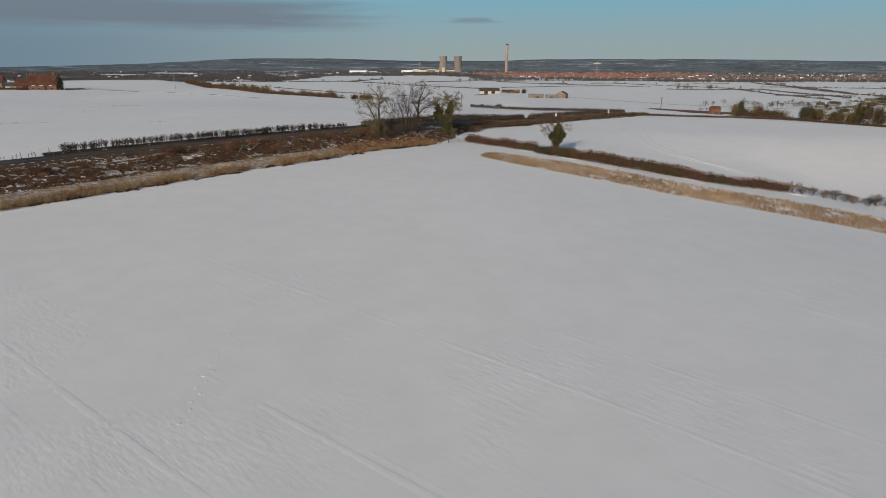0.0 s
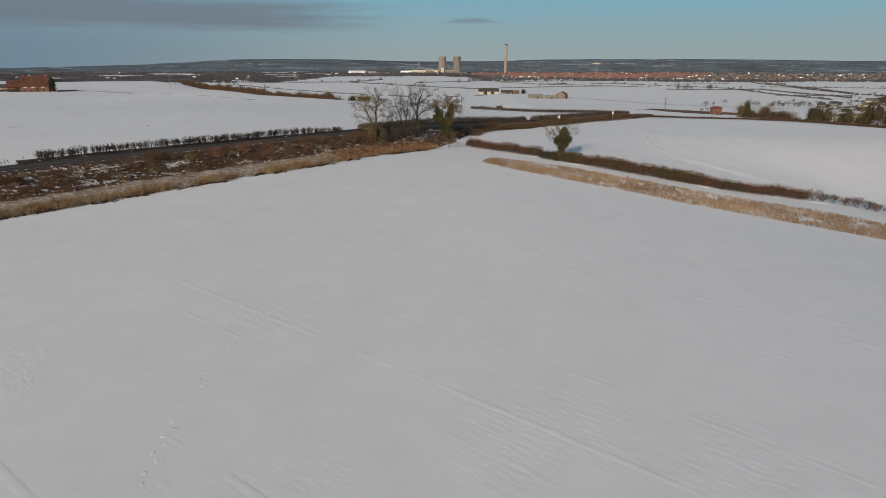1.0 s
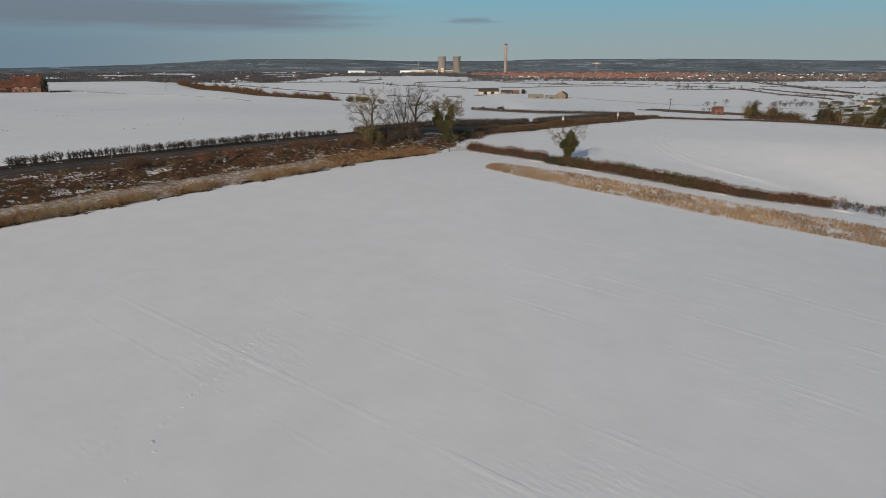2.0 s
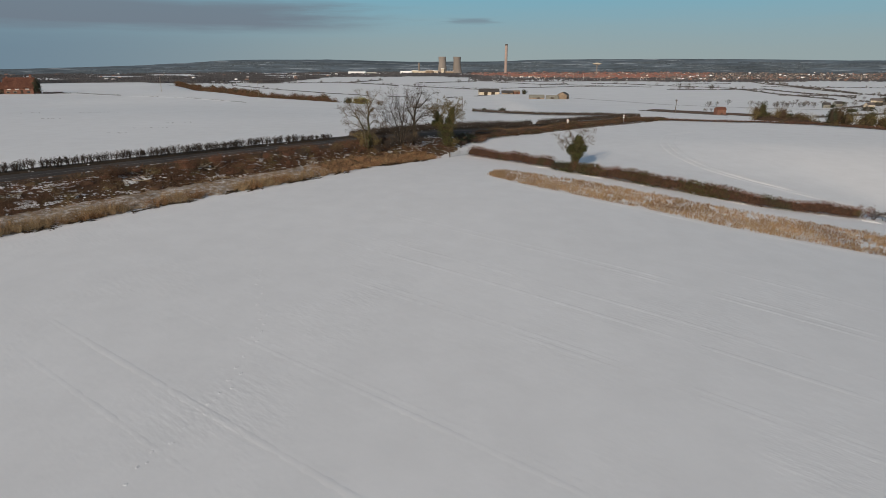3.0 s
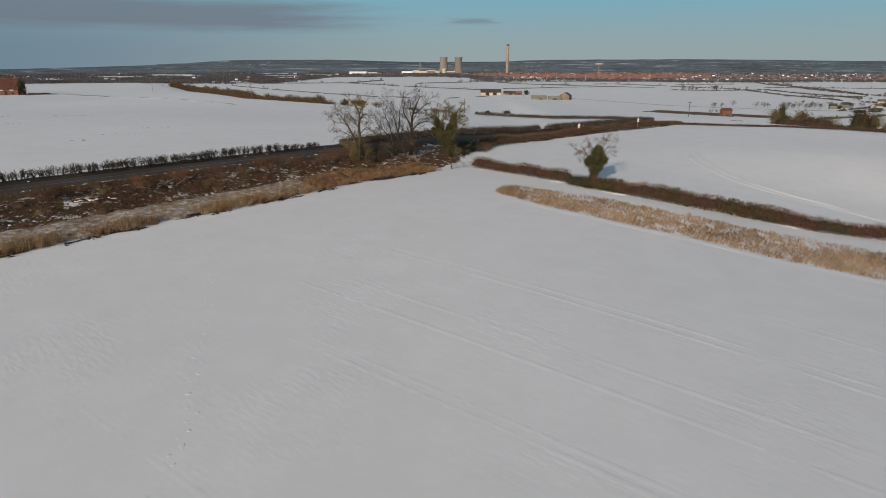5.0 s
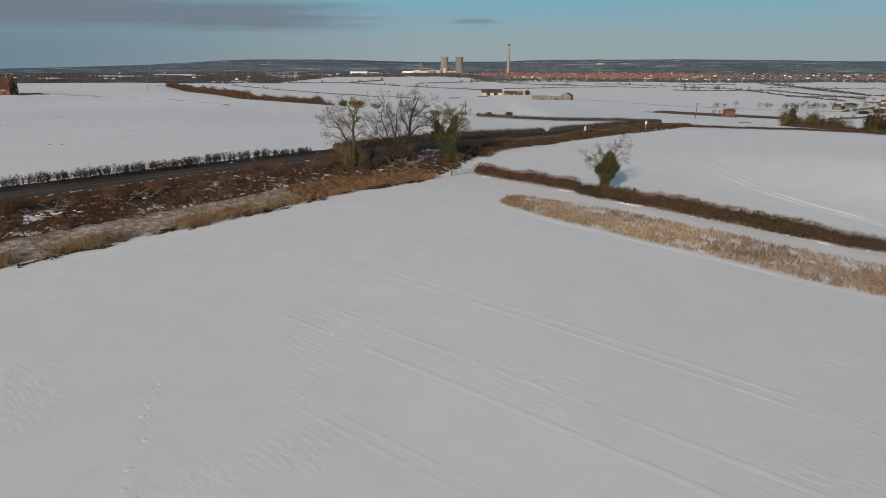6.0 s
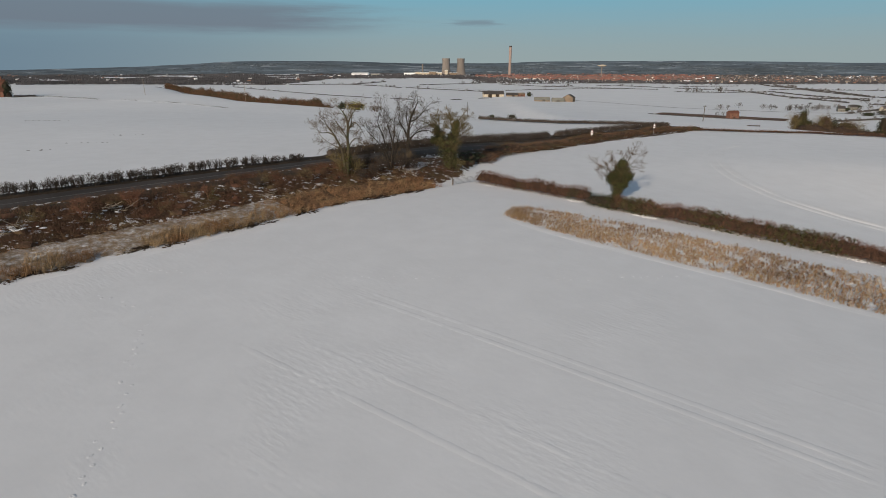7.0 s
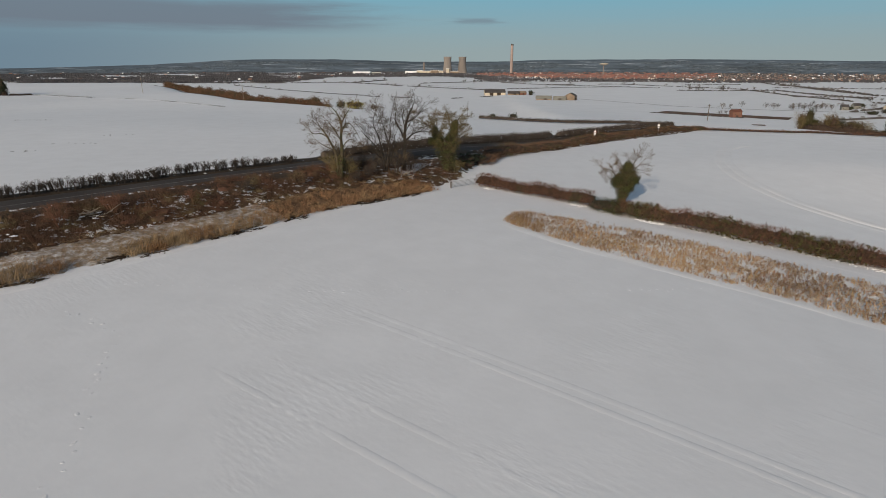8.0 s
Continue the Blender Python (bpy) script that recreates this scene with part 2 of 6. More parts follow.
M = dict(
    snow=snow_field_material(),
    drift=material("snow_drift", SNOWC, 0.75, 0.03, 3, 0.3, 0.3),
    verge=material("verge_litter", (0.082, 0.048, 0.028), 0.95, 0.35, 3.0, 0.35, 0.8, 5, second=SNOWC, second_cut=(0.555, 0.62), second_scale=1.2, dist=0.15),
    bank=material("snowy_dead_grass", (0.27, 0.20, 0.135), 0.95, 0.3, 5.0, 0.4, 0.9, 7, second=(0.72, 0.72, 0.74), second_cut=(0.36, 0.80), second_scale=1.7, dist=0.12),
    litter=material("rusty_litter", (0.17, 0.098, 0.055), 0.95, 0.35, 4.0, 0.5, 0.8, 6, second=(0.09, 0.062, 0.036), second_cut=(0.5, 0.62), second_scale=0.8, dist=0.12),
    road=material("wet_asphalt", (0.060, 0.053, 0.050), 0.75, 0.3, 8, 0.15, 0.2, gloss=0.12),
    mud=material("muddy_verge", (0.048, 0.035, 0.025), 0.95, 0.35, 3, 0.3, 0.5),
    slush=material("road_slush", (0.22, 0.21, 0.21), 0.8, 0.3, 3, 0.4, 0.4),
    straw=material("dry_grass", (0.32, 0.228, 0.132), 0.9, 0.2, 3, 0.3, 0, island=0.45, second=(0.25, 0.145, 0.075), second_cut=(0.45, 0.58), second_scale=0.28),
    rust=material("rusty_grass", (0.28, 0.158, 0.085), 0.9, 0.2, 3, 0.3, 0, island=0.45, second=(0.36, 0.25, 0.135), second_cut=(0.48, 0.62), second_scale=0.5),
    maize=material("withered_stalks", (0.52, 0.395, 0.235), 0.9, 0.25, 3, 0.25, 0, island=0.5, second=(0.24, 0.135, 0.085), second_cut=(0.5, 0.75), second_scale=0),
    redmaize=material("rusty_stalks", (0.22, 0.125, 0.075), 0.9, 0.25, 3, 0.25, 0, island=0.45, second=(0.12, 0.09, 0.05), second_cut=(0.6, 0.75), second_scale=0),
    bramble=material("bramble_canes", (0.106, 0.063, 0.041), 0.9, 0.25, 2, 0.3, 0, island=0.45, second=(0.14, 0.105, 0.055), second_cut=(0.48, 0.6), second_scale=0.35),
    redscrub=material("red_scrub_stems", (0.165, 0.092, 0.055), 0.9, 0.25, 2, 0.3, 0, island=0.5, second=(0.085, 0.068, 0.04), second_cut=(0.48, 0.6), second_scale=0.3),
    twig=material("hedge_twigs", (0.150, 0.074, 0.047), 0.9, 0.25, 2, 0.3, 0, island=0.3, second=(0.080, 0.076, 0.032), second_cut=(0.55, 0.64), second_scale=0.22),
    darktwig=material("hawthorn_twigs", (0.068, 0.054, 0.045), 0.9, 0.25, 3, 0.3, 0, island=0.3),
    # filler masses inside hedges, ivy and bushes: inner shade as a dark colour
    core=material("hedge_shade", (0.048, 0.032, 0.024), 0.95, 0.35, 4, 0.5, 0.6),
    bark=material("ash_bark", (0.115, 0.092, 0.06), 0.9, 0.3, 6, 0.6, 0.5, 9, second=(0.085, 0.085, 0.042), second_cut=(0.5, 0.65), second_scale=1.2),
    darkbark=material("dark_bark", (0.055, 0.045, 0.036), 0.9, 0.3, 6, 0.6, 0.5, 9),
    darkfine=material("dark_tree_twigs", (0.085, 0.065, 0.048), 0.9, 0.2, 3, 0.4, 0, island=0.25),
    fine=material("tree_twigs", (0.15, 0.108, 0.066), 0.9, 0.2, 3, 0.4, 0, island=0.25),
    olive=material("lichened_twigs", (0.175, 0.135, 0.062), 0.9, 0.2, 3, 0.4, 0, island=0.3),
    ivy=material("ivy_leaves", (0.052, 0.056, 0.018), 0.6, 0.25, 3, 0.5, 0, island=0.5, second=(0.095, 0.075, 0.030), second_cut=(0.48, 0.66), second_scale=1.4),
    olivedark=material("olive_scrub", (0.088, 0.070, 0.036), 0.9, 0.25, 2, 0.3, 0, island=0.4),
    gorse=material("yellow_evergreen", (0.25, 0.21, 0.05), 0.8, 0.25, 2, 0.4, 0, island=0.35),
    ever=material("dark_evergreen", (0.040, 0.048, 0.026), 0.8, 0.25, 2, 0.3, 0, island=0.45),
    # blue-grey base: the haze over the far plain is mixed into the colour
    wood=material("haze_grey_woods", (0.080, 0.077, 0.082), 1.0, 0.3, 0.02, 0.004, 0, island=0.22),
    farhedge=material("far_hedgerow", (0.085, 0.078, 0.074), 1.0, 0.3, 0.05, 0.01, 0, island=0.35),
    # twigs lightened to grey, so the colour carries the distance haze
    fartree=material("haze_grey_far_twigs", (0.135, 0.122, 0.112), 1.0, 0.2, 0.3, 0.02, 0, objrand=0.3),
    # hills and their woods: blue distance haze is put into these base colours
    hillwood=material("haze_blue_woods", (0.098, 0.122, 0.146), 1.0, 0.25, 0.02, 0.004, 0, island=0.2),
    hill=material("haze_blue_hillside", (0.118, 0.150, 0.182), 1.0, 0.28, 0.012, 0.003, 0, second=(0.30, 0.345, 0.39), second_cut=(0.55, 0.63), second_scale=0.009, stretch=(0.35, 1, 9)),
    scrubfield=material("brown_stubble", (0.13, 0.078, 0.055), 0.95, 0.3, 0.4, 0.05, 0),
    track=material("farm_track", (0.13, 0.12, 0.12), 0.9, 0.3, 0.5, 0.05, 0),
    brick=material("red_brick", (0.20, 0.097, 0.068), 0.9, 0.15, 1.5, 0.3, 0),
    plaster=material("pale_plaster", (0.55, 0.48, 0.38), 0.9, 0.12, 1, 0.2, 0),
    rooftile=material("clay_tiles", (0.16, 0.066, 0.045), 0.85, 0.2, 2, 0.3, 0.3),
    oldtile=material("weathered_clay_tiles", (0.115, 0.050, 0.034), 0.9, 0.35, 2, 0.3, 0.3),
    townroof=material("town_roofs", (0.30, 0.135, 0.11), 0.9, 0.1, 0.05, 0.01, 0, island=0.25, second=(0.17, 0.12, 0.11), second_cut=(0.60, 0.64), second_scale=0),
    townwall=material("town_walls", (0.30, 0.185, 0.15), 0.9, 0.1, 0.05, 0.01, 0, island=0.35, second=(0.58, 0.52, 0.46), second_cut=(0.80, 0.84), second_scale=0),
    slate=material("grey_roofs", (0.15, 0.13, 0.125), 0.9, 0.1, 0.05, 0.01, 0, island=0.45, second=(0.70, 0.71, 0.74), second_cut=(0.90, 0.92), second_scale=0),
    pale=material("pale_walls", (0.45, 0.38, 0.32), 0.9, 0.1, 0.05, 0.01, 0, island=0.3, second=(0.26, 0.15, 0.115), second_cut=(0.45, 0.55), second_scale=0),
    concrete=material("weathered_concrete", (0.235, 0.205, 0.185), 0.9, 0.14, 0.03, 0.012, 0, stretch=(1, 1, 0.15)),
    chimney=material("pinkish_concrete", (0.36, 0.275, 0.245), 0.9, 0.08, 0.05, 0.01, 0),
    darkcap=material("sooty_rim", (0.10, 0.085, 0.08), 0.9, 0.2, 0.05, 0.02, 0),
    whiteclad=material("white_cladding", (0.82, 0.83, 0.84), 0.7, 0.03, 0.2, 0.02, 0),
    dullclad=material("grey_cladding", (0.24, 0.235, 0.205), 0.8, 0.15, 0.3, 0.05, 0),
    barnroof=material("dark_barn_roof", (0.075, 0.068, 0.066), 0.8, 0.2, 0.3, 0.05, 0),
    barnwall=material("tan_barn_boards", (0.25, 0.19, 0.14), 0.9, 0.2, 0.4, 0.06, 0),
    post=material("weathered_timber", (0.12, 0.095, 0.075), 0.9, 0.25, 6, 1.2, 0.4),
    deadwood=material("bleached_deadwood", (0.32, 0.265, 0.20), 0.9, 0.25, 6, 1.2, 0.4),
    metal=material("galvanised_steel", (0.42, 0.43, 0.44), 0.45, 0.1, 8, 1, 0, metal=0.7),
    whitepaint=material("white_sign_face", (0.85, 0.85, 0.85), 0.5, 0.03, 3, 1, 0),
    redpaint=material("red_sign_border", (0.55, 0.04, 0.03), 0.5, 0.05, 3, 1, 0),
    glass=material("dark_window", (0.03, 0.035, 0.04), 0.15, 0.1, 1, 1, 0),
)


# ---- shapes ----
def smooth(a, b, x):
    t = min(1.0, max(0.0, (x - a) / (b - a)))
    return t * t * (3 - 2 * t)


def height(x, y):
    """The lie of the land: a gently tilted hilltop field, a bank up to the road, a scarp down to the plain, hills beyond."""
    z = -0.022 * min(x, 90.0) if x > 0 else 1.6 * math.tanh(-0.022 * x / 1.6)
    if x > 0:
        z -= 0.0011 * min(x, 70) ** 2 * (1 - smooth(95, 150, y))
    z -= 1.6 * smooth(-105, -185, x) * smooth(150, 220, y)
    u = 100 - y
    z -= 0.03 * (min(u, 400) if u > 12 else (0 if u < -12 else (u + 12) ** 2 / 48))
    p = (x + 0.7) * -0.744 + (y - 115.5) * 0.667
    z += 1.9 * smooth(0, 16, p) * (1 - smooth(-5, 25, x)) * (1 - smooth(150, 240, y) * smooth(-190, -150, x))
    d = y - (485.5 + 0.5 * (x + 240) if x < -240 else 283 - 1.35 * (x + 90) if x < -90 else 220 - 0.7 * x if x < 0 else 220 + 0.18 * x if x < 80 else 234.4 - 1.45 * (x - 80))
    d *= 1 - 0.43 * smooth(80, 110, x)
    if d > 0:
        z -= 48 * (1 - math.exp(-((d / 230) ** 1.2)))
    return z


def mesh_object(name, verts, faces, mats, parent=None, label="", index=None, shade=False):
    """A mesh from points and faces: a list of mixed faces, or arrays of faces that each have one size."""
    me = bpy.data.meshes.new(name)
    verts = np.asarray(verts, dtype=np.float32).reshape(-1, 3)
    blocks = [f for f in faces if isinstance(f, np.ndarray) and len(f)]
    loose = [f for f in faces if not isinstance(f, np.ndarray)]
    loops = np.concatenate([f.ravel() for f in blocks] + [np.array([i for f in loose for i in f], dtype=np.int64)]).astype(np.int32)
    totals = np.concatenate([np.full(len(f), f.shape[1]) for f in blocks] + [np.array([len(f) for f in loose], dtype=np.int64)]).astype(np.int32)
    me.vertices.add(len(verts))
    me.vertices.foreach_set("co", verts.ravel())
    me.loops.add(len(loops))
    me.loops.foreach_set("vertex_index", loops)
    me.polygons.add(len(totals))
    me.polygons.foreach_set("loop_start", np.concatenate(([0], np.cumsum(totals)[:-1])).astype(np.int32))
    for q in mats if isinstance(mats, (list, tuple)) else [mats]:
        me.materials.append(M[q])
    if index is not None:
        me.polygons.foreach_set("material_index", index)
    me.polygons.foreach_set("use_smooth", [shade] * len(totals))
    me.update(calc_edges=True)
    me.validate()
    ob = new(name, me)
    if parent is not None:
        ob.parent = parent
    if label:
        tagged(ob, label)
    return ob


class Geo:
    """Gathers loose pieces of one mesh."""

    def __init__(self):
        self.v, self.f = [], []
        self.limbs, self.stems, self.leaves = [], [], []

    def add(self, verts, faces):
        o = len(self.v)
        self.v += [tuple(v) for v in verts]
        self.f += [tuple(i + o for i in f) for f in faces]

    def box(self, c, s, rz=0.0):
        hx, hy, hz = s[0] / 2, s[1] / 2, s[2] / 2
        co, si = math.cos(rz), math.sin(rz)
        vs = [(c[0] + x * co - y * si, c[1] + x * si + y * co, c[2] + z) for z in (-hz, hz) for x, y in ((-hx, -hy), (hx, -hy), (hx, hy), (-hx, hy))]
        self.add(vs, [(0, 3, 2, 1), (4, 5, 6, 7), (0, 1, 5, 4), (1, 2, 6, 5), (2, 3, 7, 6), (3, 0, 4, 7)])

    def tube(self, a, b, ra, rb, n=5, cap=False):
        a, b = Vector(a), Vector(b)
        d = (b - a).normalized()
        s = d.orthogonal().normalized()
        t = d.cross(s)
        ring = [(math.cos(2 * math.pi * i / n), math.sin(2 * math.pi * i / n)) for i in range(n)]
        vs = [a + (s * c + t * q) * ra for c, q in ring] + [b + (s * c + t * q) * rb for c, q in ring]
        fs = [(i, (i + 1) % n, n + (i + 1) % n, n + i) for i in range(n)]
        if cap:
            fs += [tuple(range(n, 2 * n)), tuple(reversed(range(n)))]
        self.add(vs, fs)

    def blade(self, p, d, w, rng):
        """A thin flat stem from p along d, that tapers."""
        self.stems.append((p[0], p[1], p[2], d[0], d[1], d[2], rng.uniform(-1, 1), rng.uniform(-1, 1), rng.uniform(-0.3, 0.3), w))

    def limb(self, a, b, ra, rb):
        """A round tapered piece of a branch; all of them are meshed together at the end."""
        self.limbs.append((a[0], a[1], a[2], b[0], b[1], b[2], ra, rb))

    def gather(self):
        """All points and faces, the stems, limbs and leaves included."""
        parts, faces, o = [np.array(self.v, dtype=float).reshape(-1, 3)], list(self.f), len(self.v)
        if self.stems:
            s = np.array(self.stems)
            p, d, w = s[:, :3], s[:, 3:6], s[:, 9:10]
            c = np.cross(s[:, 6:9], d)
            c *= w / 2 / np.maximum(np.linalg.norm(c, axis=1, keepdims=True), 1e-6)
            q = np.stack([p - c, p + c, p + d + c * 0.35, p + d - c * 0.35], axis=1).reshape(-1, 3)
            faces.append(np.arange(len(q)).reshape(-1, 4) + o)
            parts.append(q)
            o += len(q)
        if self.limbs:
            s = np.array(self.limbs)
            for n, pick in ((6, s[:, 6] > 0.10), (4, (s[:, 6] <= 0.10) & (s[:, 6] > 0.03)), (3, s[:, 6] <= 0.03)):
                t = s[pick]
                if not len(t):
                    continue
                a, b = t[:, :3], t[:, 3:6]
                d = b - a
                d = d / np.maximum(np.linalg.norm(d, axis=1, keepdims=True), 1e-6)
                u = np.cross(d, np.where(np.abs(d[:, 2:3]) < 0.9, [[0, 0, 1.0]], [[1.0, 0, 0]]))
                u = u / np.linalg.norm(u, axis=1, keepdims=True)
                v = np.cross(d, u)
                ring = np.arange(n) * 2 * math.pi / n
                rim = u[:, None] * np.cos(ring)[None, :, None] + v[:, None] * np.sin(ring)[None, :, None]
                q = np.concatenate([a[:, None] + rim * t[:, 6][:, None, None], b[:, None] + rim * t[:, 7][:, None, None]], axis=1)
                k = np.arange(n)
                f = np.stack([k, (k + 1) % n, n + (k + 1) % n, n + k], axis=1)
                faces.append((f[None] + (np.arange(len(t)) * 2 * n)[:, None, None] + o).reshape(-1, 4))
                q = q.reshape(-1, 3)
                parts.append(q)
                o += len(q)
        for q in self.leaves:
            faces.append(np.arange(len(q)).reshape(-1, 4) + o)
            parts.append(q)
            o += len(q)
        return np.concatenate(parts), faces

    def gable(self, c, s, rz=0.0, roof_h=2.0, over=0.3, walls=True, roof=True):
        """A house body and its pitched roof, ridge along local x."""
        hx, hy, h = s[0] / 2, s[1] / 2, s[2]
        co, si = math.cos(rz), math.sin(rz)

        def w(x, y, z):
            return (c[0] + x * co - y * si, c[1] + x * si + y * co, c[2] + z)

        if walls:
            self.add([w(-hx, -hy, 0), w(hx, -hy, 0), w(hx, hy, 0), w(-hx, hy, 0), w(-hx, -hy, h), w(hx, -hy, h), w(hx, hy, h), w(-hx, hy, h), w(-hx, 0, h + roof_h), w(hx, 0, h + roof_h)],
                     [(0, 1, 5, 4), (2, 3, 7, 6), (1, 2, 6, 9, 5), (3, 0, 4, 8, 7)])
        if roof:
            k = over * roof_h / hy
            a, b, t = hx + over, hy + over, 0.2
            self.add([w(-a, -b, h - k), w(a, -b, h - k), w(a, 0, h + roof_h), w(-a, 0, h + roof_h), w(a, b, h - k), w(-a, b, h - k),
                      w(-a, -b, h - k + t), w(a, -b, h - k + t), w(a, 0, h + roof_h + t), w(-a, 0, h + roof_h + t), w(a, b, h - k + t), w(-a, b, h - k + t)],
                     [(6, 7, 8, 9), (9, 8, 10, 11), (0, 1, 7, 6), (4, 5, 11, 10), (1, 2, 8, 7), (2, 4, 10, 8), (5, 3, 9, 11), (3, 0, 6, 9)])

    def clump(self, c, r, rng, n=6):
        """A small uneven mass of foliage, of three faces for each of its n sides."""
        vs = [Vector((0, 0, r[2] * rng.uniform(0.8, 1.0)))]
        for k, (zz, rr) in enumerate(((0.62, 0.7), (-0.1, 1.0))):
            for i in range(n):
                a = 2 * math.pi * (i + 0.5 * k) / n
                q = rr * rng.uniform(0.7, 1.25)
                vs.append(Vector((math.cos(a) * r[0] * q, math.sin(a) * r[1] * q, r[2] * zz * rng.uniform(0.6, 1.3))))
        fs = [(0, 1 + i, 1 + (i + 1) % n) for i in range(n)]
        for i in range(n):
            fs.append((1 + i, 1 + n + i, 1 + (i + 1) % n))
            fs.append((1 + (i + 1) % n, 1 + n + i, 1 + n + (i + 1) % n))
        self.add([Vector(c) + v for v in vs], fs)

    def object(self, name, mat, parent=None, label="", shade=False, scale=(1, 1, 1)):
        v, f = self.gather()
        return mesh_object(name, v * np.array(scale), f, mat, parent, label, None, shade)


def empty(name, at, label, category, group="", kind=""):
    ob = new(name)
    ob.location = at
    ob.empty_display_size = 0.3
    return tagged(ob, label, category, group, kind)


def thing_part(geo, name, mat, parent, label="", shade=False):
    return geo.object(name, mat, parent, label, shade)


def on_line(line, step):
    """Points every step metres along a bent line, with the way it runs."""
    out, rest = [], 0.0
    for (x0, y0), (x1, y1) in zip(line, line[1:]):
        n = math.hypot(x1 - x0, y1 - y0)
        s = rest
        while s < n:
            out.append((x0 + (x1 - x0) * s / n, y0 + (y1 - y0) * s / n, (x1 - x0) / n, (y1 - y0) / n))
            s += step
        rest = s - n
    return out


def curve_line(pts, n=8):
    """A smooth line through a few points."""
    out = []
    for i in range(len(pts) - 1):
        p0, p1, p2, p3 = pts[max(0, i - 1)], pts[i], pts[i + 1], pts[min(len(pts) - 1, i + 2)]
        for k in range(n):
            t = k / n
            out.append(tuple(0.5 * (2 * b + (c - a) * t + (2 * a - 5 * b + 4 * c - d) * t * t + (3 * b - a - 3 * c + d) * t ** 3) for a, b, c, d in zip(p0, p1, p2, p3)))
    return out + [tuple(pts[-1])]


def strip(name, line, left, right, lift, mat, across=4, edge=0.0, crown=0.0, seed=1, label="", category="", kind="structure"):
    """A sheet laid along a line, from left to right metres beside it, over the land."""
    rng = random.Random(seed)
    vs, fs = [], []
    for k, (x, y, dx, dy) in enumerate(line):
        for j in range(across + 1):
            f = j / across
            s = -left + (left + right) * f
            if j in (0, across) and edge:
                s += rng.uniform(-edge, edge)
            px, py = x + dy * s, y - dx * s
            lip = -0.12 if j in (0, across) else 0.0
            vs.append((px, py, height(px, py) + lift + lip + crown * (1 - (2 * f - 1) ** 2)))
            if k and j:
                a = k * (across + 1) + j
                fs.append((a - across - 2, a - across - 1, a, a - 1))
    ob = mesh_object(name, vs, fs, mat, shade=True)
    return tagged(ob, label, category, "", kind)


# ---- ground: one sheet to the horizon ----
def build_ground():
    ox, oy = 0.0, 40.0
    radii = [0.0]
    r = 2.0
    while r < 4300:
        radii.append(r)
        r *= 1.03 if r < 420 else 1.045
        if r < 40:
            r += 0.6
    radii.append(4300)
    n = 480
    angles = [2 * math.pi * i / n for i in range(n)]
    vs = [(ox, oy, height(ox, oy))]
    fs = []
    for k, r in enumerate(radii[1:]):
        for i, a in enumerate(angles):
            x, y = ox + r * math.sin(a), oy + r * math.cos(a)
            vs.append((x, y, height(x, y)))
        for i in range(n):
            j = (i + 1) % n
            if k == 0:
                fs.append((0, 1 + j, 1 + i))
            else:
                a0, b0 = 1 + (k - 1) * n, 1 + k * n
                fs.append((a0 + i, a0 + j, b0 + j, b0 + i))
    tagged(mesh_object("ground", vs, fs, "snow", shade=True), "snow-covered rolling farmland under winter sun", "ground", "", "structure")


def ridge(a):
    """Height of the far skyline towards the bearing a, in radians from the way ahead."""
    d = math.degrees(a)
    h = -17 + 27 * smooth(-38, -25, d) + 38 * smooth(-28, -17, d) - 18 * smooth(-14, -2, d) + 16 * smooth(4, 10, d) - 16 * smooth(20, 38, d)
    return h + 3.0 * noise.noise((d * 0.16, 3.1, 0)) + 1.2 * noise.noise((d * 0.6, 7.7, 0))


def hill_point(a, f):
    """A place on the far hills: bearing a, and f from their foot to the skyline."""
    top = ridge(a) if abs(a) < 1.2 else 15.0
    r = 4280 + 640 * f
    x, y = r * math.sin(a), 40 + r * math.cos(a)
    base = height(x, y) if f < 0.01 else -48
    lump = 5.0 * noise.noise((x * 0.004, y * 0.004, 2)) + 2.5 * noise.noise((x * 0.015, y * 0.015, 5)) if 0 < f < 1 else 0
    return x, y, (base - 1.0) * (1 - smooth(0, 1, f)) + top * smooth(0, 1, f) + lump


def build_hills():
    """Low wooded hills that close the plain on all sides, with belts of trees between their fields."""
    vs, fs = [], []
    n, m = 900, 14
    for i in range(n):
        a = 2 * math.pi * i / n - math.pi
        vs += [hill_point(a, k / m) for k in range(m + 1)]
    for i in range(n):
        j = (i + 1) % n
        for k in range(m):
            fs.append((i * (m + 1) + k, j * (m + 1) + k, j * (m + 1) + k + 1, i * (m + 1) + k + 1))
    tagged(mesh_object("backdrop", vs, fs, "hill", shade=True), "wooded hills on the skyline with blue haze in their colour", "hills", "", "structure")
    rng = random.Random(23)
    g = Geo()
    for _ in range(110):
        mid, half = radians(rng.uniform(-43, 43)), radians(rng.uniform(0.8, 4.5))
        f, tilt, deep = rng.uniform(0.05, 0.72), rng.gauss(0, 0.05), rng.uniform(0.01, 0.06)
        for _ in range(int(math.degrees(half) * 26)):
            u = rng.uniform(-1, 1)
            x, y, z = hill_point(mid + u * half, min(0.99, max(0.02, f + tilt * u + rng.gauss(0, deep * 0.5))))
            g.clump((x, y, z), (rng.uniform(6, 16), 8, rng.uniform(2, 4.5)), rng)
    tagged(g.object("hill_woods", "hillwood"), "dark belts of wood across the distant hills, tinted blue for haze", "trees", "", "stuff")


build_ground()
build_hills()

